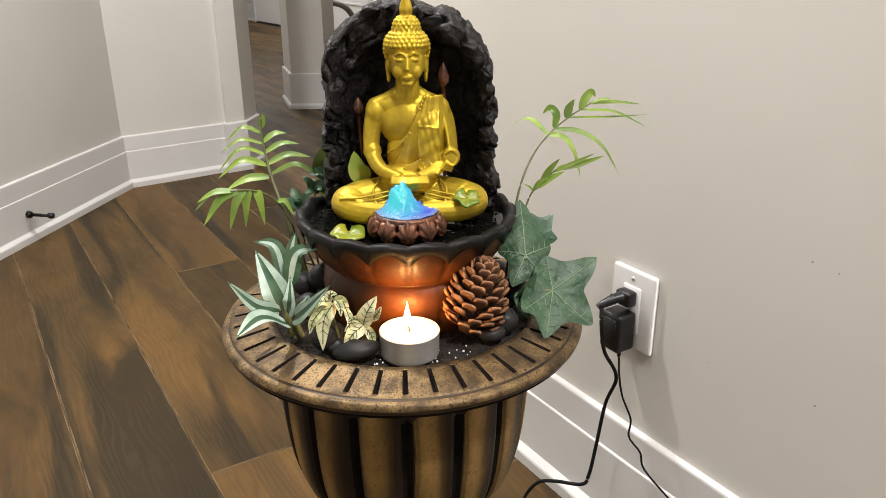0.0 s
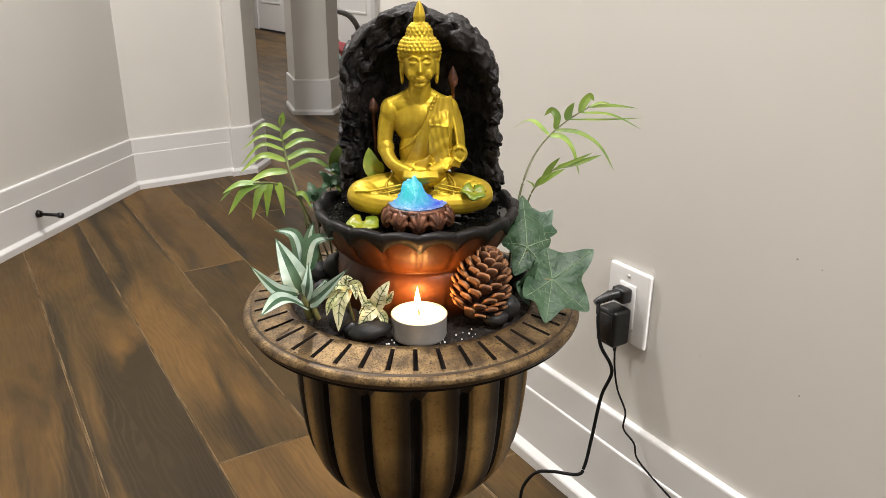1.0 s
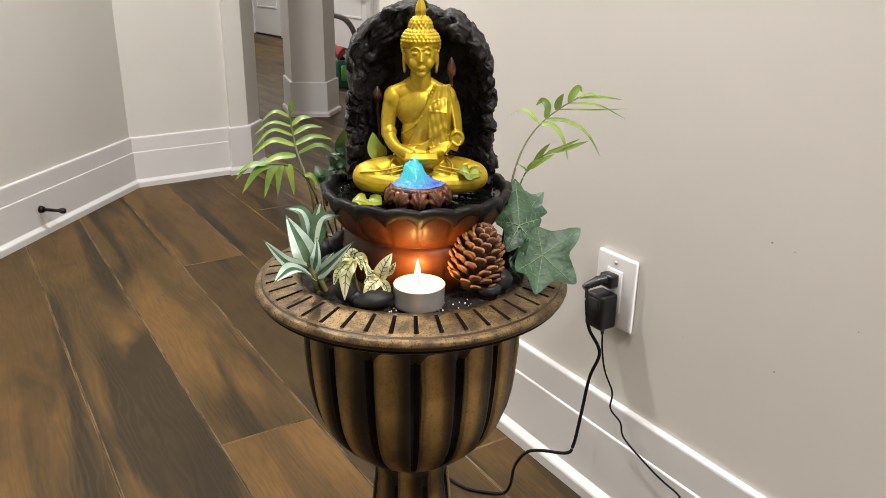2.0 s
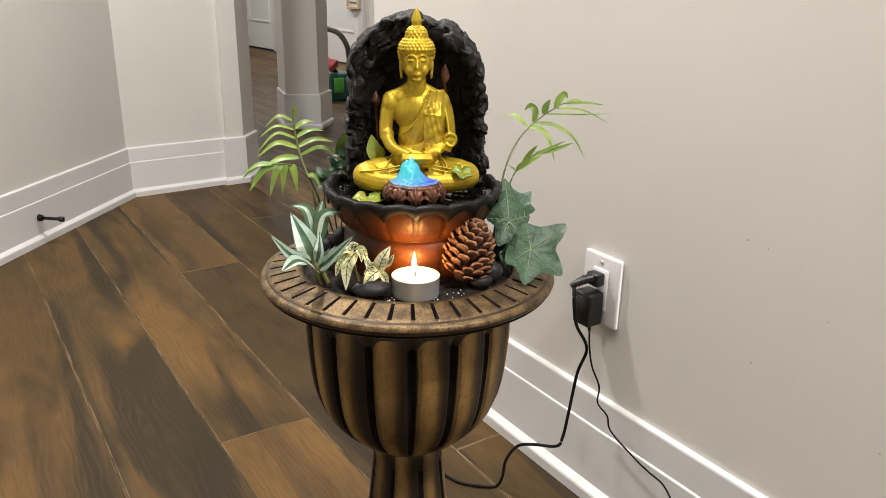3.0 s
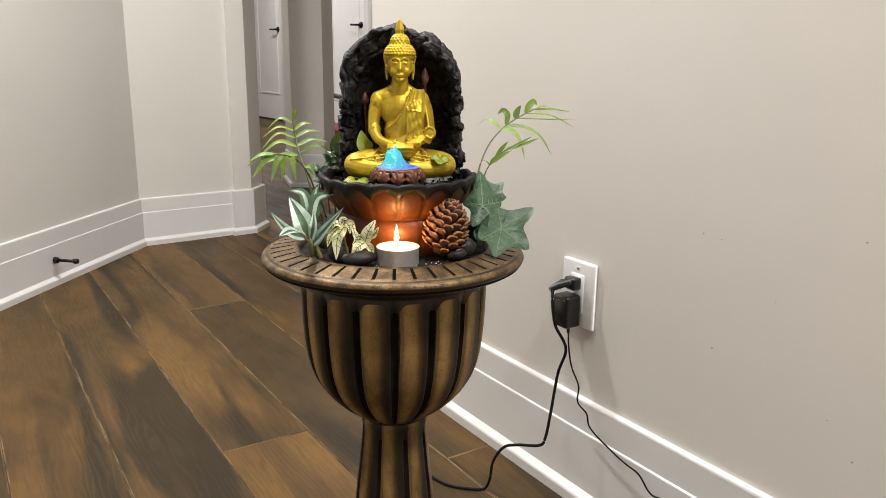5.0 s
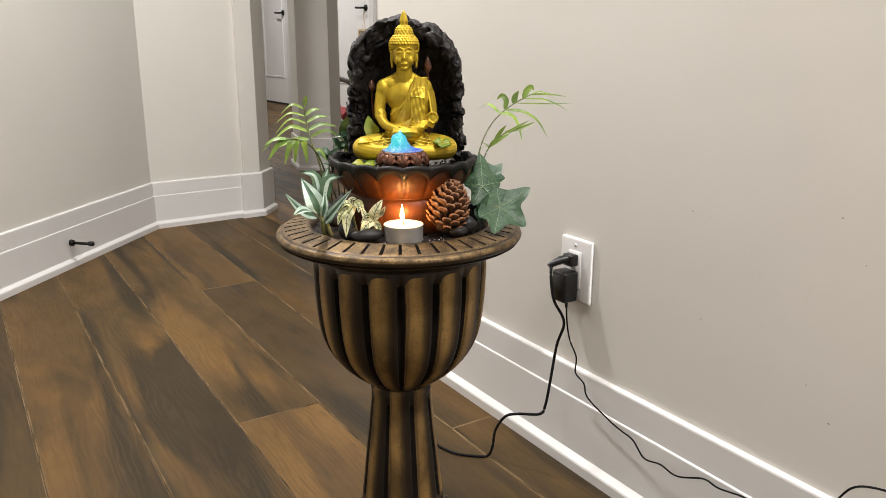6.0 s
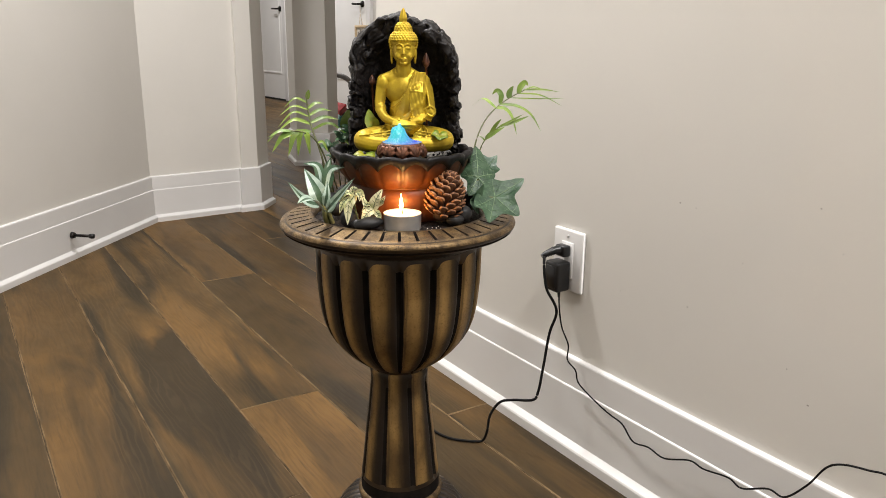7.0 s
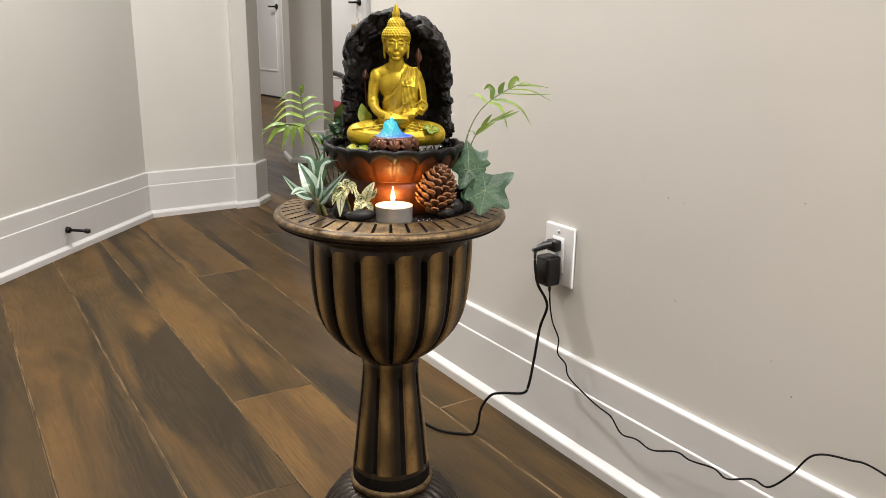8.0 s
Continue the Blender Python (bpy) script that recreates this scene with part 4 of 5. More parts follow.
for s in (-1, 1):
    ball(bm, (SX + s * 0.0165, 0.006, 0.784), (0.0022, 0.004, 0.0125))
    ball(bm, (SX + s * 0.0160, 0.005, 0.7735), (0.0018, 0.0030, 0.0050))
    tube([(SX + s * 0.0014, -0.0132, 0.7925), (SX + s * 0.0055, -0.0132, 0.7952), (SX + s * 0.0105, -0.0096, 0.7930)], 0.0010, 8, bm)
    ball(bm, (SX + s * 0.0058, -0.0112, 0.7895), (0.0042, 0.0022, 0.0020))
    ball(bm, (SX + s * 0.0070, -0.0085, 0.7800), (0.0050, 0.0040, 0.0055))
    tube([(SX + s * 0.005, 0.011, 0.7610), (SX + s * 0.016, 0.012, 0.7525), (SX + s * 0.028, 0.012, 0.7465)], 0.0062, 14, bm, taper=0.0085)
    ball(bm, (SX + s * 0.0280, 0.012, 0.7425), (0.0095, 0.0102, 0.0125))
    tube([(SX + s * 0.0275, 0.012, 0.746), (SX + s * 0.0318, 0.012, 0.728), (SX + s * 0.0330, 0.007, 0.709), (SX + s * 0.0255, -0.008, 0.696), (SX + s * 0.008, -0.022, 0.690)], 0.0092, 14, bm, taper=0.0052)
    ball(bm, (SX + s * 0.0325, 0.007, 0.708), (0.0082, 0.0088, 0.0090))
    tube([(SX + s * 0.018, 0.006, 0.669), (SX + s * 0.046, -0.004, 0.668), (SX + s * 0.055, -0.014, 0.666), (SX + s * 0.040, -0.026, 0.6625), (SX + s * 0.010, -0.030, 0.662)], 0.0165, 16, bm, taper=0.0098)
    ball(bm, (SX + s * 0.053, -0.009, 0.665), (0.0172, 0.0180, 0.0158))
ball(bm, (SX, -0.021, 0.6860), (0.018, 0.010, 0.0065))
ball(bm, (SX, -0.005, 0.658), (0.055, 0.030, 0.012))
merge(bm, revolve([(0.0060, 0.817), (0.0054, 0.8255), (0.0060, 0.829), (0.0048, 0.834), (0.0024, 0.840), (0.0, 0.8435)], 14, lambda i, a, r, z: (r * (1 + 0.12 * math.cos(6 * a)), z), close=False, centre=(SX, 0.006)))
curl_rows = ((0.7905, 0.0178), (0.7938, 0.0186), (0.7971, 0.0190), (0.8004, 0.0189), (0.8036, 0.0180), (0.8066, 0.0165), (0.8093, 0.0143), (0.8112, 0.0118), (0.8140, 0.0112), (0.8170, 0.0107), (0.8198, 0.0092), (0.8220, 0.0070))
for lev, (z, r) in enumerate(curl_rows):
    n = int(2 * math.pi * r / 0.0040)
    for k in range(n):
        a = 2 * math.pi * (k + 0.5 * (lev % 2)) / n
        if z < 0.7996 - 0.004 * (1 - math.cos(a)) and math.cos(a) > 0.30:
            continue
        ball(bm, (SX + r * math.sin(a), 0.006 - r * math.cos(a), z), (0.0019, 0.0019, 0.0019), u=8, v=6)
# robe: beaded edge across the chest, a pleated panel over one shoulder, folds round the covered arm and the lap
edge_line = smooth_path([(SX + 0.014, -0.003, 0.7585), (SX + 0.008, -0.0065, 0.744), (SX + 0.001, -0.0090, 0.729), (SX - 0.010, -0.0075, 0.715), (SX - 0.019, 0.000, 0.708)], 9)
tube([edge_line[0], edge_line[9], edge_line[18], edge_line[27], edge_line[36]], 0.0011, 8, bm)
for p in edge_line[::2]:
    ball(bm, p + Vector((0.0016, -0.0008, 0.0012)), (0.0010, 0.0010, 0.0010), u=6, v=5)
# thin cloth over the chest on the covered side
cloth = bmesh.new()
bmesh.ops.create_grid(cloth, x_segments=26, y_segments=36, size=1)
for v in cloth.verts:
    u, t = (v.co.x + 1) / 2, (v.co.y + 1) / 2
    z = 0.689 + 0.069 * t
    left = -0.017 + 0.031 * t ** 1.05
    x = left + (0.031 - left) * u
    bulge = (0.0125 + 0.0040 * min(1.0, t * 1.6)) * math.sqrt(max(0.0, 1 - (x / 0.036) ** 2))
    v.co = Vector((SX + x, 0.0095 - bulge - 0.0035 * math.sin(math.pi * min(1, t * 1.1)) + 0.007 * max(0, t - 0.75) * 4 * 0.3 + 0.0006 * math.sin(16 * u + 5 * t), z))
cloth.normal_update()
bmesh.ops.solidify(cloth, geom=cloth.faces[:], thickness=0.003)
merge(bm, cloth)
fold = bmesh.new()
bmesh.ops.create_grid(fold, x_segments=22, y_segments=48, size=1)
for v in fold.verts:
    u, t = v.co.x, (v.co.y + 1) / 2
    z = 0.6945 + 0.0630 * t + (0.0016 * math.sin(9 * u) if t < 0.02 else 0.0)
    crease = 0.0008 * math.sin(23 * t + 4 * u) * math.cos(7 * u - 5 * t) + 0.0006 * noise.noise(Vector((u * 3, t * 9, 1)))
    hem = 0.0010 if abs(u) > 0.84 or t < 0.04 or abs(t - 0.60) < 0.015 else 0.0
    v.co = Vector((SX + 0.0175 + u * 0.0098, -0.0115 + 0.021 * (max(0, t - 0.60) / 0.40) ** 1.8 + 0.0025 * u * u - crease - hem, z - 0.0030 * max(0.0, u) * t))
fold.normal_update()
bmesh.ops.solidify(fold, geom=fold.faces[:], thickness=0.004)
merge(bm, fold)
for k in range(8):
    q = k / 7
    tube([(SX + 0.0270 + 0.0085 * q, 0.004 + 0.008 * q, 0.7535 - 0.0085 * q), (SX + 0.0325 + 0.0075 * q, -0.001 + 0.013 * q, 0.7320), (SX + 0.0350 + 0.0075 * q, -0.010 + 0.016 * q, 0.7090 - 0.004 * q), (SX + 0.0275 + 0.009 * q, -0.016 + 0.010 * q, 0.6960 - 0.005 * q)], 0.0019, 6, bm, taper=0.0015)
ball(bm, (SX + 0.0370, -0.0075, 0.7050), (0.0080, 0.0070, 0.0090))
tube([(SX + 0.0310, -0.0135, 0.7090), (SX + 0.0370, -0.0150, 0.7125), (SX + 0.0425, -0.0120, 0.7060), (SX + 0.0380, -0.0150, 0.6990), (SX + 0.0320, -0.0145, 0.7020)], 0.0012, 6, bm)
for k in range(4):  # ruffled hem below the panel
    tube([(SX + 0.010 + 0.004 * k, -0.015, 0.6970), (SX + 0.012 + 0.004 * k, -0.0185, 0.6930), (SX + 0.014 + 0.004 * k, -0.015, 0.6960)], 0.0018, 6, bm)
for s in (-1, 1):
    for k in range(5):
        tube([(SX + s * (0.062 - 0.006 * k), -0.024 + 0.001 * k, 0.6735 - 0.0035 * k), (SX + s * (0.042 - 0.006 * k), -0.031, 0.6765 - 0.003 * k), (SX + s * (0.018 - 0.003 * k), -0.027, 0.6805 - 0.003 * k)], 0.0012, 6, bm)
    band_line = smooth_path([(SX + s * 0.026, -0.005, 0.6855), (SX + s * 0.032, -0.022, 0.6800), (SX + s * 0.030, -0.032, 0.6720)], 7)
    for p in band_line:
        ball(bm, p, (0.0015, 0.0015, 0.0015), u=6, v=5)
    for j in range(4):  # fingers laid one hand in the other
        tube([(SX + s * 0.016, -0.024 - 0.0016 * j, 0.6915 - 0.0012 * j), (SX + s * 0.004, -0.0285 - 0.0014 * j, 0.6925 - 0.0012 * j), (SX - s * 0.008, -0.0275 - 0.0014 * j, 0.6905 - 0.0012 * j)], 0.0017, 6, bm, taper=0.0011)
statue = solo("seated_statue", bm, GOLD, (SX, 0, 0.646), "gold painted seated statue in the fountain bowl", "statue")
remesh = statue.modifiers.new("remesh", "REMESH")
remesh.mode, remesh.voxel_size, remesh.use_smooth_shade = "VOXEL", 0.0007, True
soften = statue.modifiers.new("soften", "SMOOTH")
soften.factor, soften.iterations = 0.5, 3

# ---- tealight ----
CX, CY, CZ = 0.0045, -0.094, 0.5585
candle = thing("tealight", (CX, CY, CZ), "lit white tealight candle in an aluminium cup", "candle")
part("cup", revolve([(0.0, CZ), (0.0240, CZ), (0.0248, CZ + 0.002), (0.0250, CZ + 0.0205), (0.0256, CZ + 0.0212), (0.0250, CZ + 0.0220), (0.0243, CZ + 0.0214), (0.0240, CZ + 0.017)], 64, close=False, centre=(CX, CY)), TIN, candle)
part("wax", revolve([(0.0, CZ + 0.0195), (0.015, CZ + 0.0197), (0.0225, CZ + 0.0203), (0.0243, CZ + 0.0212)], 64, close=False, centre=(CX, CY)), WAX, candle)
wick = part("wick", tube([(CX, CY, CZ + 0.019), (CX - 0.0004, CY, CZ + 0.024), (CX - 0.0025, CY - 0.0005, CZ + 0.0285)], 0.0007, 8), WICK, candle)
part("flame", revolve([(0.0002, CZ + 0.0245), (0.0022, CZ + 0.0275), (0.0030, CZ + 0.031), (0.0026, CZ + 0.036), (0.0014, CZ + 0.0415), (0.0002, CZ + 0.0475)], 20, close=False, centre=(CX - 0.0015, CY)), FLAME, wick, "bright yellow flame").visible_shadow = False
fl = bpy.data.lights.new("flame_light", "POINT")
fl.energy, fl.color, fl.shadow_soft_size = 0.24, (1.0, 0.50, 0.15), 0.004
flame_lamp = new("flame_light", fl)
flame_lamp.matrix_world = STAND @ pose(CX, CY, CZ + 0.034)

# ---- pebbles ----
for x, y, z, rx, ry, rz, tz in ((-0.040, -0.1015, 0.5675, 0.0200, 0.012, 0.0085, 4), (-0.066, -0.082, 0.570, 0.013, 0.011, 0.013, 30), (0.088, -0.066, 0.572, 0.0125, 0.012, 0.011, 0), (0.076, -0.078, 0.5665, 0.012, 0.010, 0.007, 20),
                               (-0.086, -0.030, 0.574, 0.014, 0.012, 0.012, 50), (-0.074, 0.012, 0.586, 0.017, 0.013, 0.013, 10), (0.104, -0.012, 0.578, 0.016, 0.013, 0.013, 70), (-0.055, -0.090, 0.565, 0.009, 0.008, 0.006, 0), (-0.094, 0.026, 0.572, 0.014, 0.014, 0.012, 0), (0.094, 0.040, 0.572, 0.015, 0.015, 0.013, 0)):
    bm = ball(bmesh.new(), (x, y, z), (rx, ry, rz), (rng.uniform(-12, 12), rng.uniform(-12, 12), tz), u=24, v=16)
    rough_up(bm, 0.0012, 70, x * 90)
    solo("pebble", bm, PEBBLE, (x, y, z - rz), "smooth black river pebble on soil", "pebble", "pebbles in the planter")

# ---- pine cone ----
cone = thing("pine_cone", (0.064, -0.070, 0.560), "open brown pine cone leaning on soil", "pine cone")
cone_axis = pose(0.0565, -0.070, 0.5625, -6, 13, 0)
core = revolve([(0.0, 0.0), (0.010, 0.002), (0.0125, 0.014), (0.0105, 0.034), (0.006, 0.052), (0.0, 0.060)], 18, close=False)
bmesh.ops.transform(core, matrix=cone_axis, verts=core.verts)
part("core", core, CORE, cone)
sb = bmesh.new()
# one woody scale: thin at the root, broad and thick at the rounded tip, slightly hollow above
prof = [(-0.002, 0.0018, 0.0006), (0.005, 0.0032, 0.0008), (0.010, 0.0050, 0.0010), (0.0138, 0.0060, 0.0014), (0.0165, 0.0056, 0.0018), (0.0182, 0.0042, 0.0016), (0.0190, 0.0020, 0.0009)]
top, low = [], []
for d, w, h in prof:
    curl = 0.0030 * max(0.0, d / 0.0190) ** 2.2
    top.append([sb.verts.new((d, q * w, curl + h * (1 - 0.3 * q * q) - 0.0005 * (1 - abs(q)))) for q in (-1, -0.5, 0.5, 1)])
    low.append([sb.verts.new((d, q * w * 0.96, curl - h * 0.8)) for q in (-1, -0.5, 0.5, 1)])
for i in range(len(prof) - 1):
    tip = 0 if i > 2 else 1
    for k in range(3):
        sb.faces.new((top[i][k], top[i + 1][k], top[i + 1][k + 1], top[i][k + 1])).material_index = tip
        sb.faces.new((low[i][k], low[i][k + 1], low[i + 1][k + 1], low[i + 1][k])).material_index = 1
    for k in (0, 3):
        sb.faces.new((top[i][k], low[i][k], low[i + 1][k], top[i + 1][k])).material_index = tip
sb.faces.new([low[-1][k] for k in range(4)] + [top[-1][k] for k in (3, 2, 1, 0)])
bmesh.ops.recalc_face_normals(sb, faces=sb.faces)
scale_mesh = mesh_of("cone_scale", sb, [CONE, CONEUNDER])
inv = Matrix.Translation(-BASE[cone.name])
NS = 84
for k in range(NS):
    t = (k + 0.5) / NS
    h = 0.004 + 0.053 * t
    rad = 0.0115 * math.sin(math.pi * min(1, 0.24 + 0.72 * t)) ** 0.8
    size = (0.62 + 0.44 * math.sin(math.pi * min(1, 0.20 + 0.70 * t))) * rng.uniform(0.94, 1.06)
    lift = 14 + 32 * t + 26 * t ** 4
    a = k * 137.508
    ob = new("cone_scale", scale_mesh)
    ob.parent = cone
    ob.matrix_local = inv @ cone_axis @ pose(0, 0, h, 0, 0, a) @ pose(rad, 0, 0, 0, -lift + rng.uniform(-5, 5), rng.uniform(-6, 6)) @ Matrix.Scale(size, 4)

# ---- plants ----


def palm(name, stems, leaflets, base, label):
    root = thing(name, base, label, "plant")
    for pts, r in stems:
        part("stem", tube(pts, r, 8, taper=r * 0.55), STEM, root)
    for pts, w, facing in leaflets:
        part("leaflet", blade(pts, w * 0.85, facing, 4, 0.18), LEAF, root)
    return root


def hang(a, b, sag):
    """Three points from a to b, the middle lifted by sag."""
    a, b = Vector(a), Vector(b)
    return [a, (a + b) / 2 + Vector((0, 0, sag)), b]


UPWARD, SIDEWAYS, FRONT = (0, -0.5, 0.9), (0.35, -0.75, 0.55), (0.2, -0.95, 0.15)
palm("slender_palm", [([(0.100, 0.020, 0.558), (0.108, 0.035, 0.620), (0.117, 0.050, 0.658), (0.131, 0.068, 0.684), (0.1494, 0.0837, 0.702), (0.172, 0.098, 0.716), (0.197, 0.112, 0.727)], 0.0014),
                      ([(0.106, 0.018, 0.558), (0.112, 0.022, 0.615), (0.119, 0.029, 0.642), (0.128, 0.034, 0.660), (0.146, 0.035, 0.677), (0.168, 0.028, 0.688)], 0.0012)],
     [(hang((0.1494, 0.0837, 0.702), (0.1159, 0.1287, 0.700), 0.0130), 0.0036, UPWARD),
      ([(0.1494, 0.0837, 0.702), (0.162, 0.078, 0.7015), (0.172, 0.068, 0.690), (0.1786, 0.0585, 0.664)], 0.0042, SIDEWAYS),
      ([(0.156, 0.088, 0.707), (0.180, 0.080, 0.7055), (0.200, 0.066, 0.694), (0.214, 0.0514, 0.670)], 0.0034, SIDEWAYS),
      ([(0.156, 0.088, 0.708), (0.1575, 0.090, 0.721), (0.151, 0.092, 0.7275), (0.144, 0.091, 0.7215)], 0.0050, FRONT),
      ([(0.170, 0.097, 0.7155), (0.172, 0.099, 0.725), (0.178, 0.101, 0.734)], 0.0056, FRONT),
      ([(0.186, 0.106, 0.722), (0.190, 0.109, 0.732), (0.198, 0.114, 0.7385), (0.203, 0.115, 0.733)], 0.0056, FRONT),
      (hang((0.196, 0.112, 0.727), (0.2547, 0.1214, 0.7235), 0.0020), 0.0034, UPWARD),
      (hang((0.198, 0.112, 0.7275), (0.226, 0.114, 0.7275), 0.0040), 0.0022, UPWARD),
      (hang((0.186, 0.106, 0.722), (0.256, 0.105, 0.703), 0.0070), 0.0026, UPWARD),
      (hang((0.172, 0.098, 0.716), (0.262, 0.116, 0.714), -0.0010), 0.0020, UPWARD),
      ([(0.150, 0.035, 0.680), (0.170, 0.026, 0.687), (0.1895, 0.0155, 0.697)], 0.0040, (-0.2, -0.7, 0.6)),
      ([(0.146, 0.035, 0.677), (0.164, 0.026, 0.688), (0.181, 0.018, 0.699)], 0.0026, (-0.2, -0.7, 0.6)),
      ([(0.135, 0.035, 0.668), (0.143, 0.033, 0.681), (0.151, 0.031, 0.691)], 0.0036, (-0.3, -0.8, 0.4)),
      ([(0.130, 0.034, 0.662), (0.142, 0.032, 0.671), (0.156, 0.027, 0.680)], 0.0042, (-0.3, -0.7, 0.6)),
      ([(0.128, 0.034, 0.660), (0.134, 0.033, 0.668), (0.142, 0.031, 0.674)], 0.0034, (-0.3, -0.7, 0.6)),
      ([(0.1275, 0.033, 0.658), (0.124, 0.033, 0.663), (0.117, 0.034, 0.667)], 0.0014, SIDEWAYS)],
     (0.102, 0.020, 0.557), "slender artificial green palm with feathery fronds")

palm("leafy_palm", [([(-0.094, 0.050, 0.556), (-0.104, 0.050, 0.600), (-0.1155, 0.052, 0.645), (-0.1260, 0.068, 0.670), (-0.1311, 0.0788, 0.688), (-0.1345, 0.083, 0.710), (-0.1335, 0.084, 0.722)], 0.0017),
                    ([(-0.092, 0.048, 0.556), (-0.101, 0.043, 0.610), (-0.110, 0.030, 0.646), (-0.122, 0.014, 0.667), (-0.136, 0.000, 0.6760), (-0.150, -0.007, 0.6775)], 0.0014),
                    ([(-0.096, 0.054, 0.556), (-0.108, 0.052, 0.600), (-0.114, 0.054, 0.648)], 0.0013)],
     [(hang((-0.1290, 0.074, 0.667), (-0.1700, 0.066, 0.657), 0.0045), 0.0066, UPWARD), (hang((-0.1300, 0.077, 0.678), (-0.1780, 0.070, 0.667), 0.0120), 0.0054, UPWARD),
      (hang((-0.1320, 0.079, 0.689), (-0.1770, 0.072, 0.674), 0.0140), 0.0034, UPWARD), (hang((-0.1335, 0.081, 0.699), (-0.1750, 0.075, 0.690), 0.0095), 0.0030, UPWARD),
      (hang((-0.1345, 0.083, 0.709), (-0.1680, 0.079, 0.702), 0.0100), 0.0034, UPWARD), (hang((-0.1335, 0.081, 0.700), (-0.1100, 0.086, 0.708), 0.0040), 0.0046, UPWARD),
      (hang((-0.1320, 0.080, 0.690), (-0.0985, 0.086, 0.697), 0.0050), 0.0046, UPWARD), (hang((-0.1305, 0.078, 0.679), (-0.0880, 0.084, 0.684), 0.0060), 0.0056, UPWARD),
      (hang((-0.1270, 0.072, 0.670), (-0.0730, 0.074, 0.659), 0.0150), 0.0042, UPWARD), (hang((-0.1340, 0.084, 0.714), (-0.1310, 0.085, 0.728), 0.0010), 0.0040, FRONT),
      (hang((-0.1480, -0.006, 0.6775), (-0.1790, -0.012, 0.6690), 0.0040), 0.0044, UPWARD), (hang((-0.1470, -0.005, 0.6770), (-0.1820, -0.012, 0.6610), 0.0080), 0.0040, UPWARD),
      (hang((-0.1440, -0.003, 0.6765), (-0.1740, -0.016, 0.6490), 0.0080), 0.0050, (0.1, -0.7, 0.7)), (hang((-0.1390, -0.001, 0.6765), (-0.1525, -0.012, 0.6430), 0.0080), 0.0048, (0.2, -0.8, 0.5)),
      (hang((-0.1350, 0.001, 0.6755), (-0.1400, -0.004, 0.6420), 0.0090), 0.0048, (0, -0.9, 0.4)), (hang((-0.1300, 0.006, 0.6730), (-0.1235, 0.000, 0.6420), 0.0100), 0.0050, (-0.2, -0.8, 0.5)),
      (hang((-0.1150, 0.024, 0.6570), (-0.0990, 0.020, 0.6430), 0.0080), 0.0030, (-0.2, -0.7, 0.7))],
     (-0.094, 0.050, 0.556), "leafy artificial green palm with arching fronds")


def bush():
    root = thing("small_leaf_sprig", (-0.082, 0.062, 0.556), "dark green small-leaved artificial sprig", "plant")
    for pts in ([(-0.082, 0.062, 0.556), (-0.088, 0.060, 0.61), (-0.083, 0.058, 0.655)], [(-0.082, 0.062, 0.556), (-0.096, 0.058, 0.60), (-0.100, 0.056, 0.640)], [(-0.08, 0.062, 0.556), (-0.078, 0.06, 0.62), (-0.070, 0.058, 0.668)]):
        part("stem", tube(pts, 0.0012, 6, taper=0.0007), STEM, root)
    r2 = random.Random(11)
    for x, z in ((-0.083, 0.655), (-0.100, 0.640), (-0.070, 0.668), (-0.088, 0.625)):
        for k in range(7):
            a, e = 2 * math.pi * k / 7 + r2.uniform(-0.3, 0.3), r2.uniform(0.1, 0.9)
            o = Vector((math.cos(a) * math.cos(e), math.sin(a) * math.cos(e) * 0.7, math.sin(e)))
            p = Vector((x, 0.058, z))
            part("leaf", blade(hang(p, p + o * r2.uniform(0.016, 0.024), 0.003), r2.uniform(0.0035, 0.0055), (0.1, -0.7, 0.7), 4, 0.2), DEEP, root)
    return root


bush()


def heart(t):
    return 1.25 * math.sin(math.pi * min(1.0, t ** 0.62)) ** 0.75


pothos = thing("pothos_sprig", (-0.070, 0.070, 0.556), "pale green heart-leaved sprig behind the fountain", "plant")
part("stem", tube([(-0.070, 0.070, 0.556), (-0.078, 0.072, 0.62), (-0.076, 0.070, 0.672)], 0.0012, 6), STEM, pothos)
part("leaf", blade([(-0.072, 0.066, 0.670), (-0.074, 0.060, 0.684), (-0.070, 0.062, 0.702)], 0.0085, (0, -1, 0.2), 6, 0.15, shape=heart), LEAF, pothos)
part("leaf", blade([(-0.074, 0.066, 0.664), (-0.070, 0.058, 0.656), (-0.066, 0.052, 0.648)], 0.007, (0, -1, 0.5), 6, 0.15, shape=heart), LEAF, pothos)

SCHEME = {0: 1, 1: 0, 2: 0, 3: 1, 4: 1, 5: 0, 6: 0, 7: 1}


def dusky(k, t):
    return 0 if k in (3, 4) and t < 0.85 else 1


def lance(t):
    return 1.85 * (t + 0.06) ** 0.55 * (1 - t) ** 1.05 if t < 1 else 0.0


def striped(k, t):
    return SCHEME[k] if t < 0.93 else 1


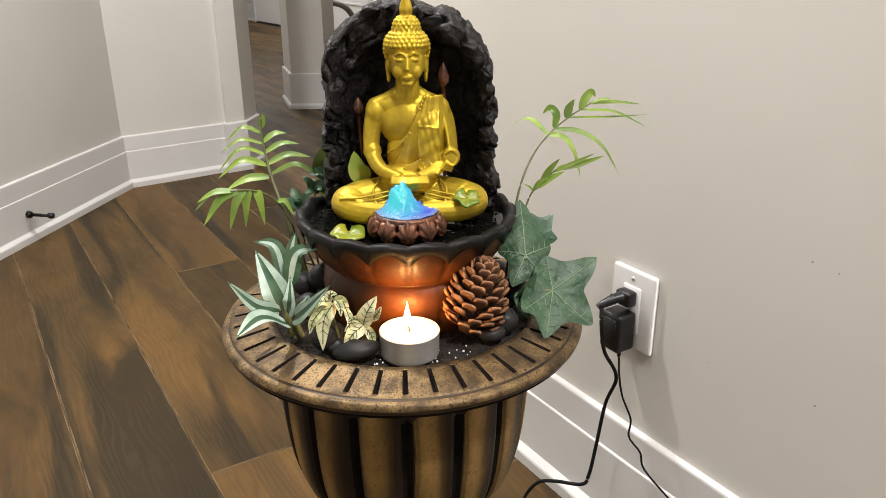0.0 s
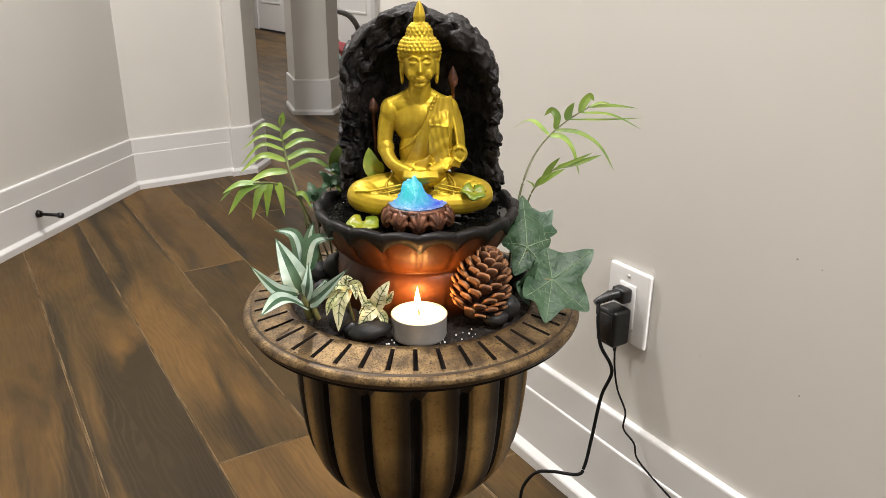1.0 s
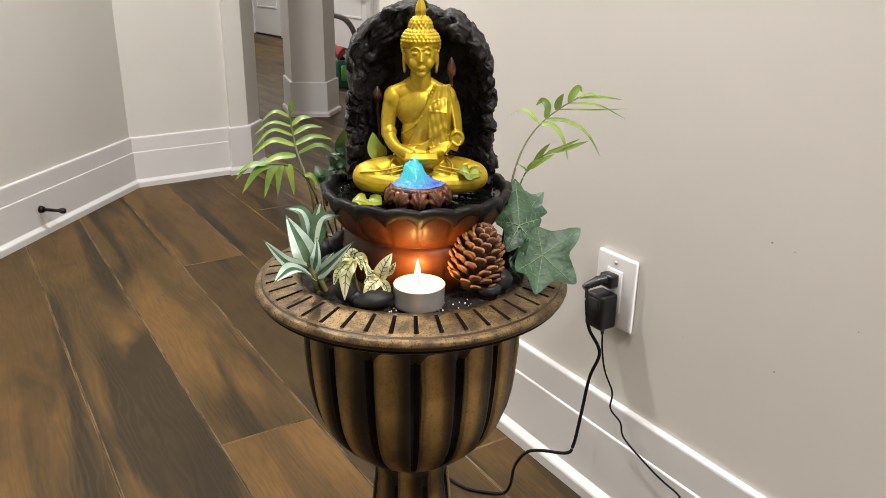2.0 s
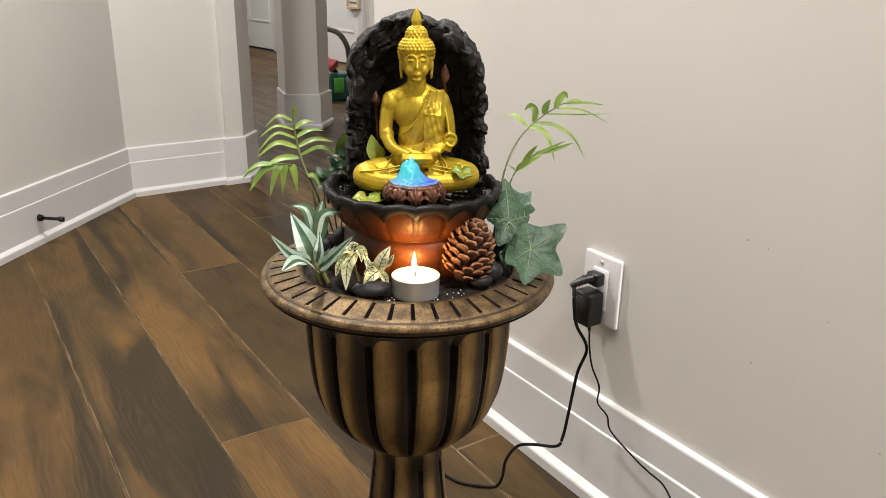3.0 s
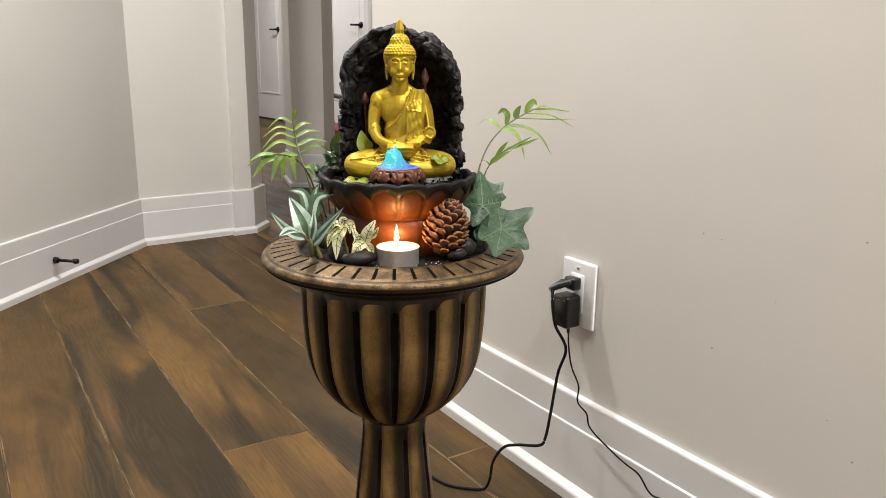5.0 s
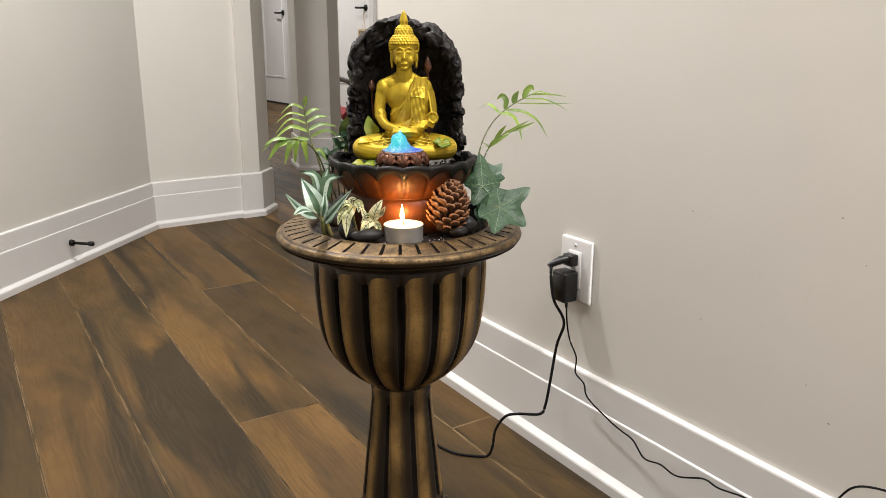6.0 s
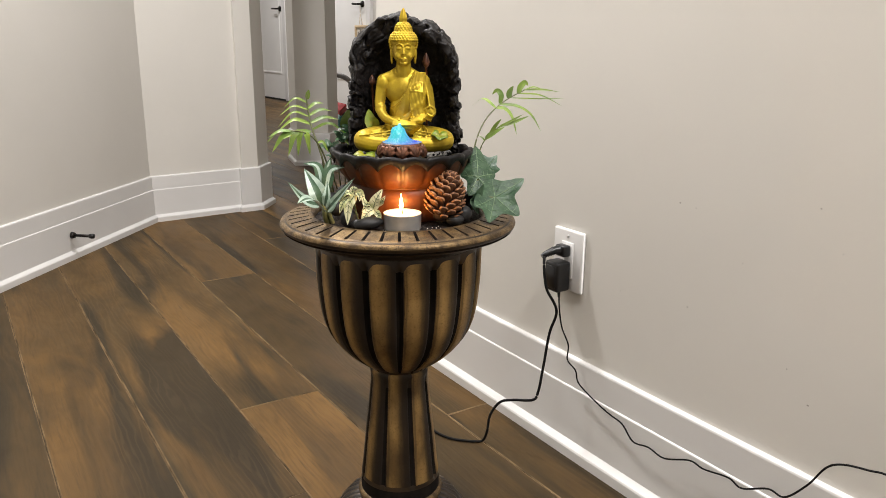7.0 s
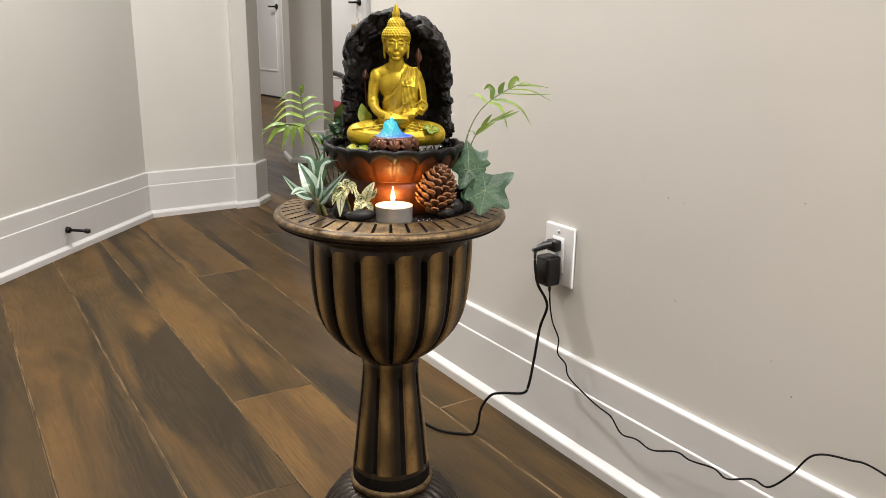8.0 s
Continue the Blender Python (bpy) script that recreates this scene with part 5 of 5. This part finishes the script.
stripy = thing("striped_leaf_plant", (-0.098, -0.050, 0.556), "artificial plant with silver and green striped leaves", "plant")
part("stem", tube([(-0.098, -0.050, 0.556), (-0.101, -0.052, 0.570), (-0.104, -0.050, 0.588)], 0.0045, 10, taper=0.003), STEM, stripy)
part("stem", tube([(-0.090, -0.054, 0.556), (-0.095, -0.054, 0.572), (-0.096, -0.050, 0.590)], 0.003, 10, taper=0.002), STEM, stripy)
for pts, w, facing in (([(-0.104, -0.054, 0.584), (-0.112, -0.050, 0.604), (-0.1303, -0.0228, 0.628)], 0.0165, (0.10, -0.95, 0.30)), ([(-0.100, -0.060, 0.582), (-0.096, -0.070, 0.598), (-0.096, -0.056, 0.616)], 0.0100, (-0.5, -0.8, 0.3)),
                       ([(-0.108, -0.056, 0.583), (-0.126, -0.064, 0.592), (-0.1477, -0.066, 0.617)], 0.0090, (0.5, -0.8, 0.5)), ([(-0.096, -0.064, 0.578), (-0.082, -0.090, 0.598), (-0.0564, -0.1085, 0.630)], 0.0088, (-0.4, -0.8, 0.4)),
                       ([(-0.100, -0.072, 0.578), (-0.114, -0.108, 0.602), (-0.1268, -0.1452, 0.604)], 0.0125, (0.1, -0.55, 0.85)), ([(-0.096, -0.060, 0.578), (-0.088, -0.072, 0.588), (-0.078, -0.072, 0.606)], 0.0095, (-0.5, -0.8, 0.2)),
                       ([(-0.1001, -0.036, 0.600), (-0.092, -0.030, 0.626), (-0.068, -0.036, 0.632)], 0.0100, (0.1, -0.6, 0.8)), ([(-0.104, -0.034, 0.600), (-0.112, -0.024, 0.630), (-0.132, -0.018, 0.634)], 0.0085, (0, -0.6, 0.8)),
                       ([(-0.100, -0.030, 0.600), (-0.098, -0.022, 0.626), (-0.094, -0.016, 0.642)], 0.0075, (0, -0.9, 0.3))):
    part("leaf", blade(pts, w * 1.12, facing, 8, 0.22, stripe=dusky if pts[0][1] > -0.040 else striped, steps=8, wave=0.05, shape=lance, across=(-1, -0.93, -0.62, -0.32, 0, 0.32, 0.62, 0.93, 1)), [SILVER, DEEP], stripy)

cream = thing("cream_leaf_plant", (-0.050, -0.085, 0.557), "small artificial plant with cream leaves and dark veins", "plant")


def cream_leaf(pts, w, face):
    bm = blade(pts, w, face, 8, 0.30, steps=9, wave=0.34)
    path, up = smooth_path(pts, 9), Vector(face).normalized()
    n = len(path)
    rib = [p + up * 0.0003 for p in path[1:int(n * 0.9)]]
    tube([rib[0], rib[len(rib) // 2], rib[-1]], 0.00045, 5, bm, index=1, steps=4)
    for k in range(3, n - 4, 3):
        d = (path[k + 1] - path[k]).normalized()
        side = d.cross(up).normalized()
        for s in (-1, 1):
            e = path[k] + side * s * w * 0.62 + d * w * 0.55 + up * (0.19 * w + 0.0004)
            tube([path[k] + up * 0.0003, (path[k] + e) / 2 + up * 0.0002, e], 0.0003, 4, bm, index=1, steps=2)
    return bm


for pts in ([(-0.052, -0.085, 0.557), (-0.058, -0.086, 0.585), (-0.060, -0.084, 0.602)], [(-0.044, -0.088, 0.557), (-0.034, -0.090, 0.575), (-0.030, -0.090, 0.590)]):
    part("stem", tube(pts, 0.0013, 6), STEM, cream)
for pts, w, facing in (([(-0.058, -0.086, 0.603), (-0.066, -0.092, 0.590), (-0.068, -0.096, 0.564)], 0.0090, (0, -1, 0.25)), ([(-0.060, -0.085, 0.604), (-0.070, -0.090, 0.606), (-0.079, -0.092, 0.594)], 0.0058, (0, -0.8, 0.6)),
                       ([(-0.058, -0.085, 0.603), (-0.050, -0.090, 0.606), (-0.044, -0.094, 0.590)], 0.0055, (0.2, -0.9, 0.4)), ([(-0.062, -0.085, 0.604), (-0.060, -0.086, 0.611), (-0.054, -0.088, 0.612)], 0.0045, (0, -0.8, 0.6)),
                       ([(-0.034, -0.091, 0.584), (-0.030, -0.096, 0.598), (-0.0215, -0.094, 0.612)], 0.0092, (-0.2, -1, 0.1)), ([(-0.034, -0.091, 0.584), (-0.042, -0.098, 0.580), (-0.050, -0.101, 0.568)], 0.0085, (0.1, -0.9, 0.5)),
                       ([(-0.032, -0.092, 0.582), (-0.027, -0.098, 0.578), (-0.026, -0.101, 0.567)], 0.0056, (0, -1, 0.3)), ([(-0.055, -0.088, 0.606), (-0.052, -0.094, 0.604), (-0.051, -0.098, 0.596)], 0.0045, (0.1, -0.9, 0.4)), ([(-0.066, -0.088, 0.600), (-0.074, -0.094, 0.592), (-0.078, -0.096, 0.580)], 0.0050, (0, -0.9, 0.4)),
                       ([(-0.036, -0.092, 0.588), (-0.040, -0.095, 0.592), (-0.047, -0.097, 0.590)], 0.0040, (0.1, -0.8, 0.6)), ([(-0.028, -0.092, 0.590), (-0.022, -0.096, 0.596), (-0.018, -0.097, 0.604)], 0.0050, (-0.4, -0.9, 0.1)),
                       ([(-0.048, -0.090, 0.600), (-0.044, -0.095, 0.590), (-0.049, -0.098, 0.582)], 0.0042, (0.2, -0.9, 0.2))):
    part("leaf", cream_leaf(pts, w * 0.76, facing), [CREAM, CREAMVEIN], cream)

# ivy: lobed leaves with a net of pale veins


def ivy_leaf(hub, tips, size_of_sinus=0.60, cup=0.10):
    """A leaf round its vein hub; tips are the ends of its lobes, in order round the edge."""
    bm = bmesh.new()
    hub = Vector(hub)
    arms = [Vector(t) - hub for t in tips]
    nrm = Vector((0, 0, 0))
    for i in range(len(arms)):
        nrm += arms[i].cross(arms[(i + 1) % len(arms)])
    nrm.normalize()
    if nrm.y > 0:
        nrm = -nrm
    ex = (arms[0] - nrm * arms[0].dot(nrm)).normalized()
    ey = nrm.cross(ex)
    lobes = sorted((math.atan2(a.dot(ey), a.dot(ex)) % (2 * math.pi), a.length, a.dot(nrm)) for a in arms)
    size = max(a.length for a in arms)

    def reach(a):
        """Radius and height of the edge at an angle."""
        for i, (q0, r0, h0) in enumerate(lobes):
            q1, r1, h1 = lobes[(i + 1) % len(lobes)]
            span = (q1 - q0) % (2 * math.pi)
            d = (a - q0) % (2 * math.pi)
            if d <= span:
                u = d / span
                deep = 1 - (1 - size_of_sinus) * min(1.0, span / 1.5) * math.sin(math.pi * u) ** 1.15
                return (r0 + (r1 - r0) * u) * deep, h0 + (h1 - h0) * u, min(u, 1 - u) * span
        return size, 0.0, 0.0

    n, ring_count = 120, 10
    centre = bm.verts.new(hub)
    rings = []
    for j in range(1, ring_count + 1):
        ring = []
        for k in range(n):
            a = 2 * math.pi * k / n
            r, h, off = reach(a)
            t = j / ring_count
            flat = ex * (r * t * math.cos(a)) + ey * (r * t * math.sin(a))
            fold = 0.055 * size * t * (min(1.0, off / 0.55) - 0.5)
            rip = 0.030 * size * t * noise.noise((hub + flat) * 95) + 0.010 * size * noise.noise((hub + flat) * 260)
            ring.append(bm.verts.new(hub + flat + nrm * (h * t * t - cup * size * 0.4 * t * t + fold + rip)))
        rings.append(ring)
    for k in range(n):
        bm.faces.new((centre, rings[0][k], rings[0][(k + 1) % n]))
        for j in range(ring_count - 1):
            bm.faces.new((rings[j][k], rings[j + 1][k], rings[j + 1][(k + 1) % n], rings[j][(k + 1) % n]))

    def on_leaf(a, t):
        k, j = int(round(a / (2 * math.pi) * n)) % n, t * ring_count
        j0 = max(0, min(ring_count - 1, int(j)) - 1)
        p0, p1 = rings[j0][k].co, rings[min(ring_count - 1, j0 + 1)][k].co
        if j < 1:
            return hub.lerp(rings[0][k].co, j) + nrm * 0.0003
        return p0.lerp(p1, j - 1 - j0) + nrm * 0.0003

    veins = []
    for q, r, h in lobes:
        veins.append(([on_leaf(q, t) for t in (0.0, 0.25, 0.5, 0.72, 0.93)], size * 0.012))
        for t, side in ((0.30, 1), (0.36, -1), (0.52, 1), (0.60, -1), (0.74, 1)):
            veins.append(([on_leaf(q, t), on_leaf(q + side * 0.17 / (t + 0.35), t + 0.08), on_leaf(q + side * 0.30 / (t + 0.35), t + 0.20)], size * 0.0055))
    for pts, r in veins:
        tube(pts, r, 5, bm, taper=r * 0.4, index=1, steps=3)
    bmesh.ops.recalc_face_normals(bm, faces=bm.faces)
    return bm


ivy = thing("ivy_sprig", (0.102, 0.0, 0.556), "artificial ivy sprig with large dusty green leaves", "plant")
part("stem", tube([(0.100, 0.0, 0.556), (0.104, -0.016, 0.580), (0.109, -0.024, 0.598), (0.1125, -0.022, 0.612)], 0.0017, 8), STEM, ivy)
part("stem", tube([(0.102, -0.006, 0.556), (0.106, -0.036, 0.578), (0.120, -0.046, 0.590), (0.1336, -0.0475, 0.590)], 0.0015, 8), STEM, ivy)
part("ivy_leaf", ivy_leaf((0.1125, -0.020, 0.614), [(0.1148, 0.0283, 0.655), (0.140, -0.003, 0.617), (0.134, -0.032, 0.592), (0.099, -0.040, 0.594), (0.090, -0.012, 0.618)], 0.58), [IVY, VEIN], ivy)
part("ivy_leaf", ivy_leaf((0.1336, -0.0475, 0.591), [(0.1759, -0.030, 0.616), (0.1630, -0.081, 0.5735), (0.1204, -0.089, 0.5660), (0.1040, -0.072, 0.587), (0.1330, -0.018, 0.614)], 0.54), [IVY, VEIN], ivy)
part("ivy_leaf", ivy_leaf((0.126, 0.010, 0.618), [(0.144, 0.020, 0.640), (0.146, 0.002, 0.622), (0.134, 0.000, 0.604), (0.116, 0.012, 0.608), (0.124, 0.026, 0.640)], 0.56), [DEEP, VEIN], ivy)
part("ivy_leaf", blade([(0.102, -0.046, 0.580), (0.109, -0.052, 0.594), (0.118, -0.050, 0.610)], 0.0068, (0.4, -0.9, 0.2), 6, 0.2), [IVY], ivy, "small folded young leaf")
part("ivy_leaf", blade([(0.104, -0.044, 0.588), (0.105, -0.056, 0.582), (0.110, -0.062, 0.570)], 0.0060, (0.1, -0.9, 0.4), 6, 0.2), [IVY], ivy, "small folded young leaf")

# ---- marks on the wall ----
bm = bmesh.new()
for y, z, s in ((-0.167, 0.5517, 0.0016), (-0.199, 0.5492, 0.0011), (-0.404, 0.587, 0.0014), (-0.294, 0.482, 0.0010), (-0.201, 0.385, 0.0016), (-0.386, 0.347, 0.0012), (-0.425, 0.306, 0.0018), (-0.443, 0.533, 0.0010), (-0.052, 0.37, 0.0009)):
    ball(bm, (WALL_X, y, z), (0.0004, s, s * 0.7), u=8, v=6)
tagged(new("wall_marks", mesh_of("wall_marks", bm, SCUFF)), "tiny dark scuffs on the painted wall", "marks", "", "stuff").matrix_world = ALONG

# ---- floor ----
floor = setting("floor", box(-2.4, 3.94, -2.74, 11.14, -0.05, -0.006), SUBFLOOR, "distressed brown oak plank floor")


BOARD_MESH = {}


def plank_mesh(w, l, oak, h=0.012, c=0.0023):
    """A board from (0, 0) to (w, l), its top at z = 0, with eased edges."""
    if oak.name in BOARD_MESH:
        return BOARD_MESH[oak.name]
    bm = bmesh.new()
    g = 0.0006
    outer = [(g, g), (w - g, g), (w - g, l - g), (g, l - g)]
    inner = [(g + c, g + c), (w - g - c, g + c), (w - g - c, l - g - c), (g + c, l - g - c)]
    lo = [bm.verts.new((x, y, -h)) for x, y in outer]
    mid = [bm.verts.new((x, y, -c * 0.4)) for x, y in outer]
    hi = [bm.verts.new((x, y, 0)) for x, y in inner]
    bm.faces.new(hi)
    for k in range(4):
        j = (k + 1) % 4
        bm.faces.new((lo[k], lo[j], mid[j], mid[k])).material_index = 1
        bm.faces.new((mid[k], mid[j], hi[j], hi[k])).material_index = 1
    BOARD_MESH[oak.name] = mesh_of("plank", bm, [oak, SEAM], smooth=False)
    return BOARD_MESH[oak.name]


BOARDS = pose(0.158, 0.613, 0, 0, 0, -3.5)  # the boards run along the wall
WIDTH, LENGTH = 0.1905, 2.2
KNOWN = {-1: -0.020, -2: -0.395, 0: 0.953, 1: -0.285, -3: -0.37, -4: -0.32, -5: -0.20}
SEEN = {-1: ("honey", "brown"), 0: ("smoky", "honey"), 1: ("brown", "brown"), -2: ("brown", "brown"), -3: ("brown", "brown"), -4: ("smoky", "smoky"), -5: ("smoky", "brown")}  # boards (near, far) by row
prng = random.Random(21)
first_end = {}
for k in range(-14, 21):
    y = KNOWN.get(k, prng.uniform(0, 1.5))
    while y > -2.7 + LENGTH:
        y -= LENGTH
    first_end[k] = y
    while y < 10.4:
        y0, y1 = y, y + LENGTH
        y += LENGTH
        a, b = BOARDS @ Vector((k * WIDTH, y0, 0)), BOARDS @ Vector((k * WIDTH + WIDTH, y1, 0))
        if a.x > WALL_X + 0.12 and b.y < WALL_END or b.x < 0.3 and a.y > 2.7 or a.y > a.x + 2.25 and a.x < 0.2 or a.x < -2.3 or b.x > 3.95 or b.y < -2.5:
            continue
        chance = prng.random()
        honey, smoky = chance < 0.13, chance > 0.82
        if k in SEEN and -2.6 < y0 < 2.0:
            near, far = SEEN[k]
            tone = near if y0 < KNOWN[k] - 0.5 else far
            honey, smoky = tone == "honey", tone == "smoky"
        ob = new("plank", plank_mesh(WIDTH, LENGTH, HONEY if honey else SMOKYOAK if smoky else OAK))
        ob.parent = floor
        ob.matrix_local = BOARDS @ pose(k * WIDTH, y0, 0)
for k in range(-11, 3):  # a cut board fills each row up to the wall behind
    ob = new("plank", plank_mesh(WIDTH, LENGTH, OAK if k % 2 else SMOKYOAK))
    ob.parent = floor
    ob.matrix_local = BOARDS @ pose(k * WIDTH, -3.25, 0) @ Matrix.Diagonal((1, (first_end[k] + 3.25) / LENGTH, 1, 1))
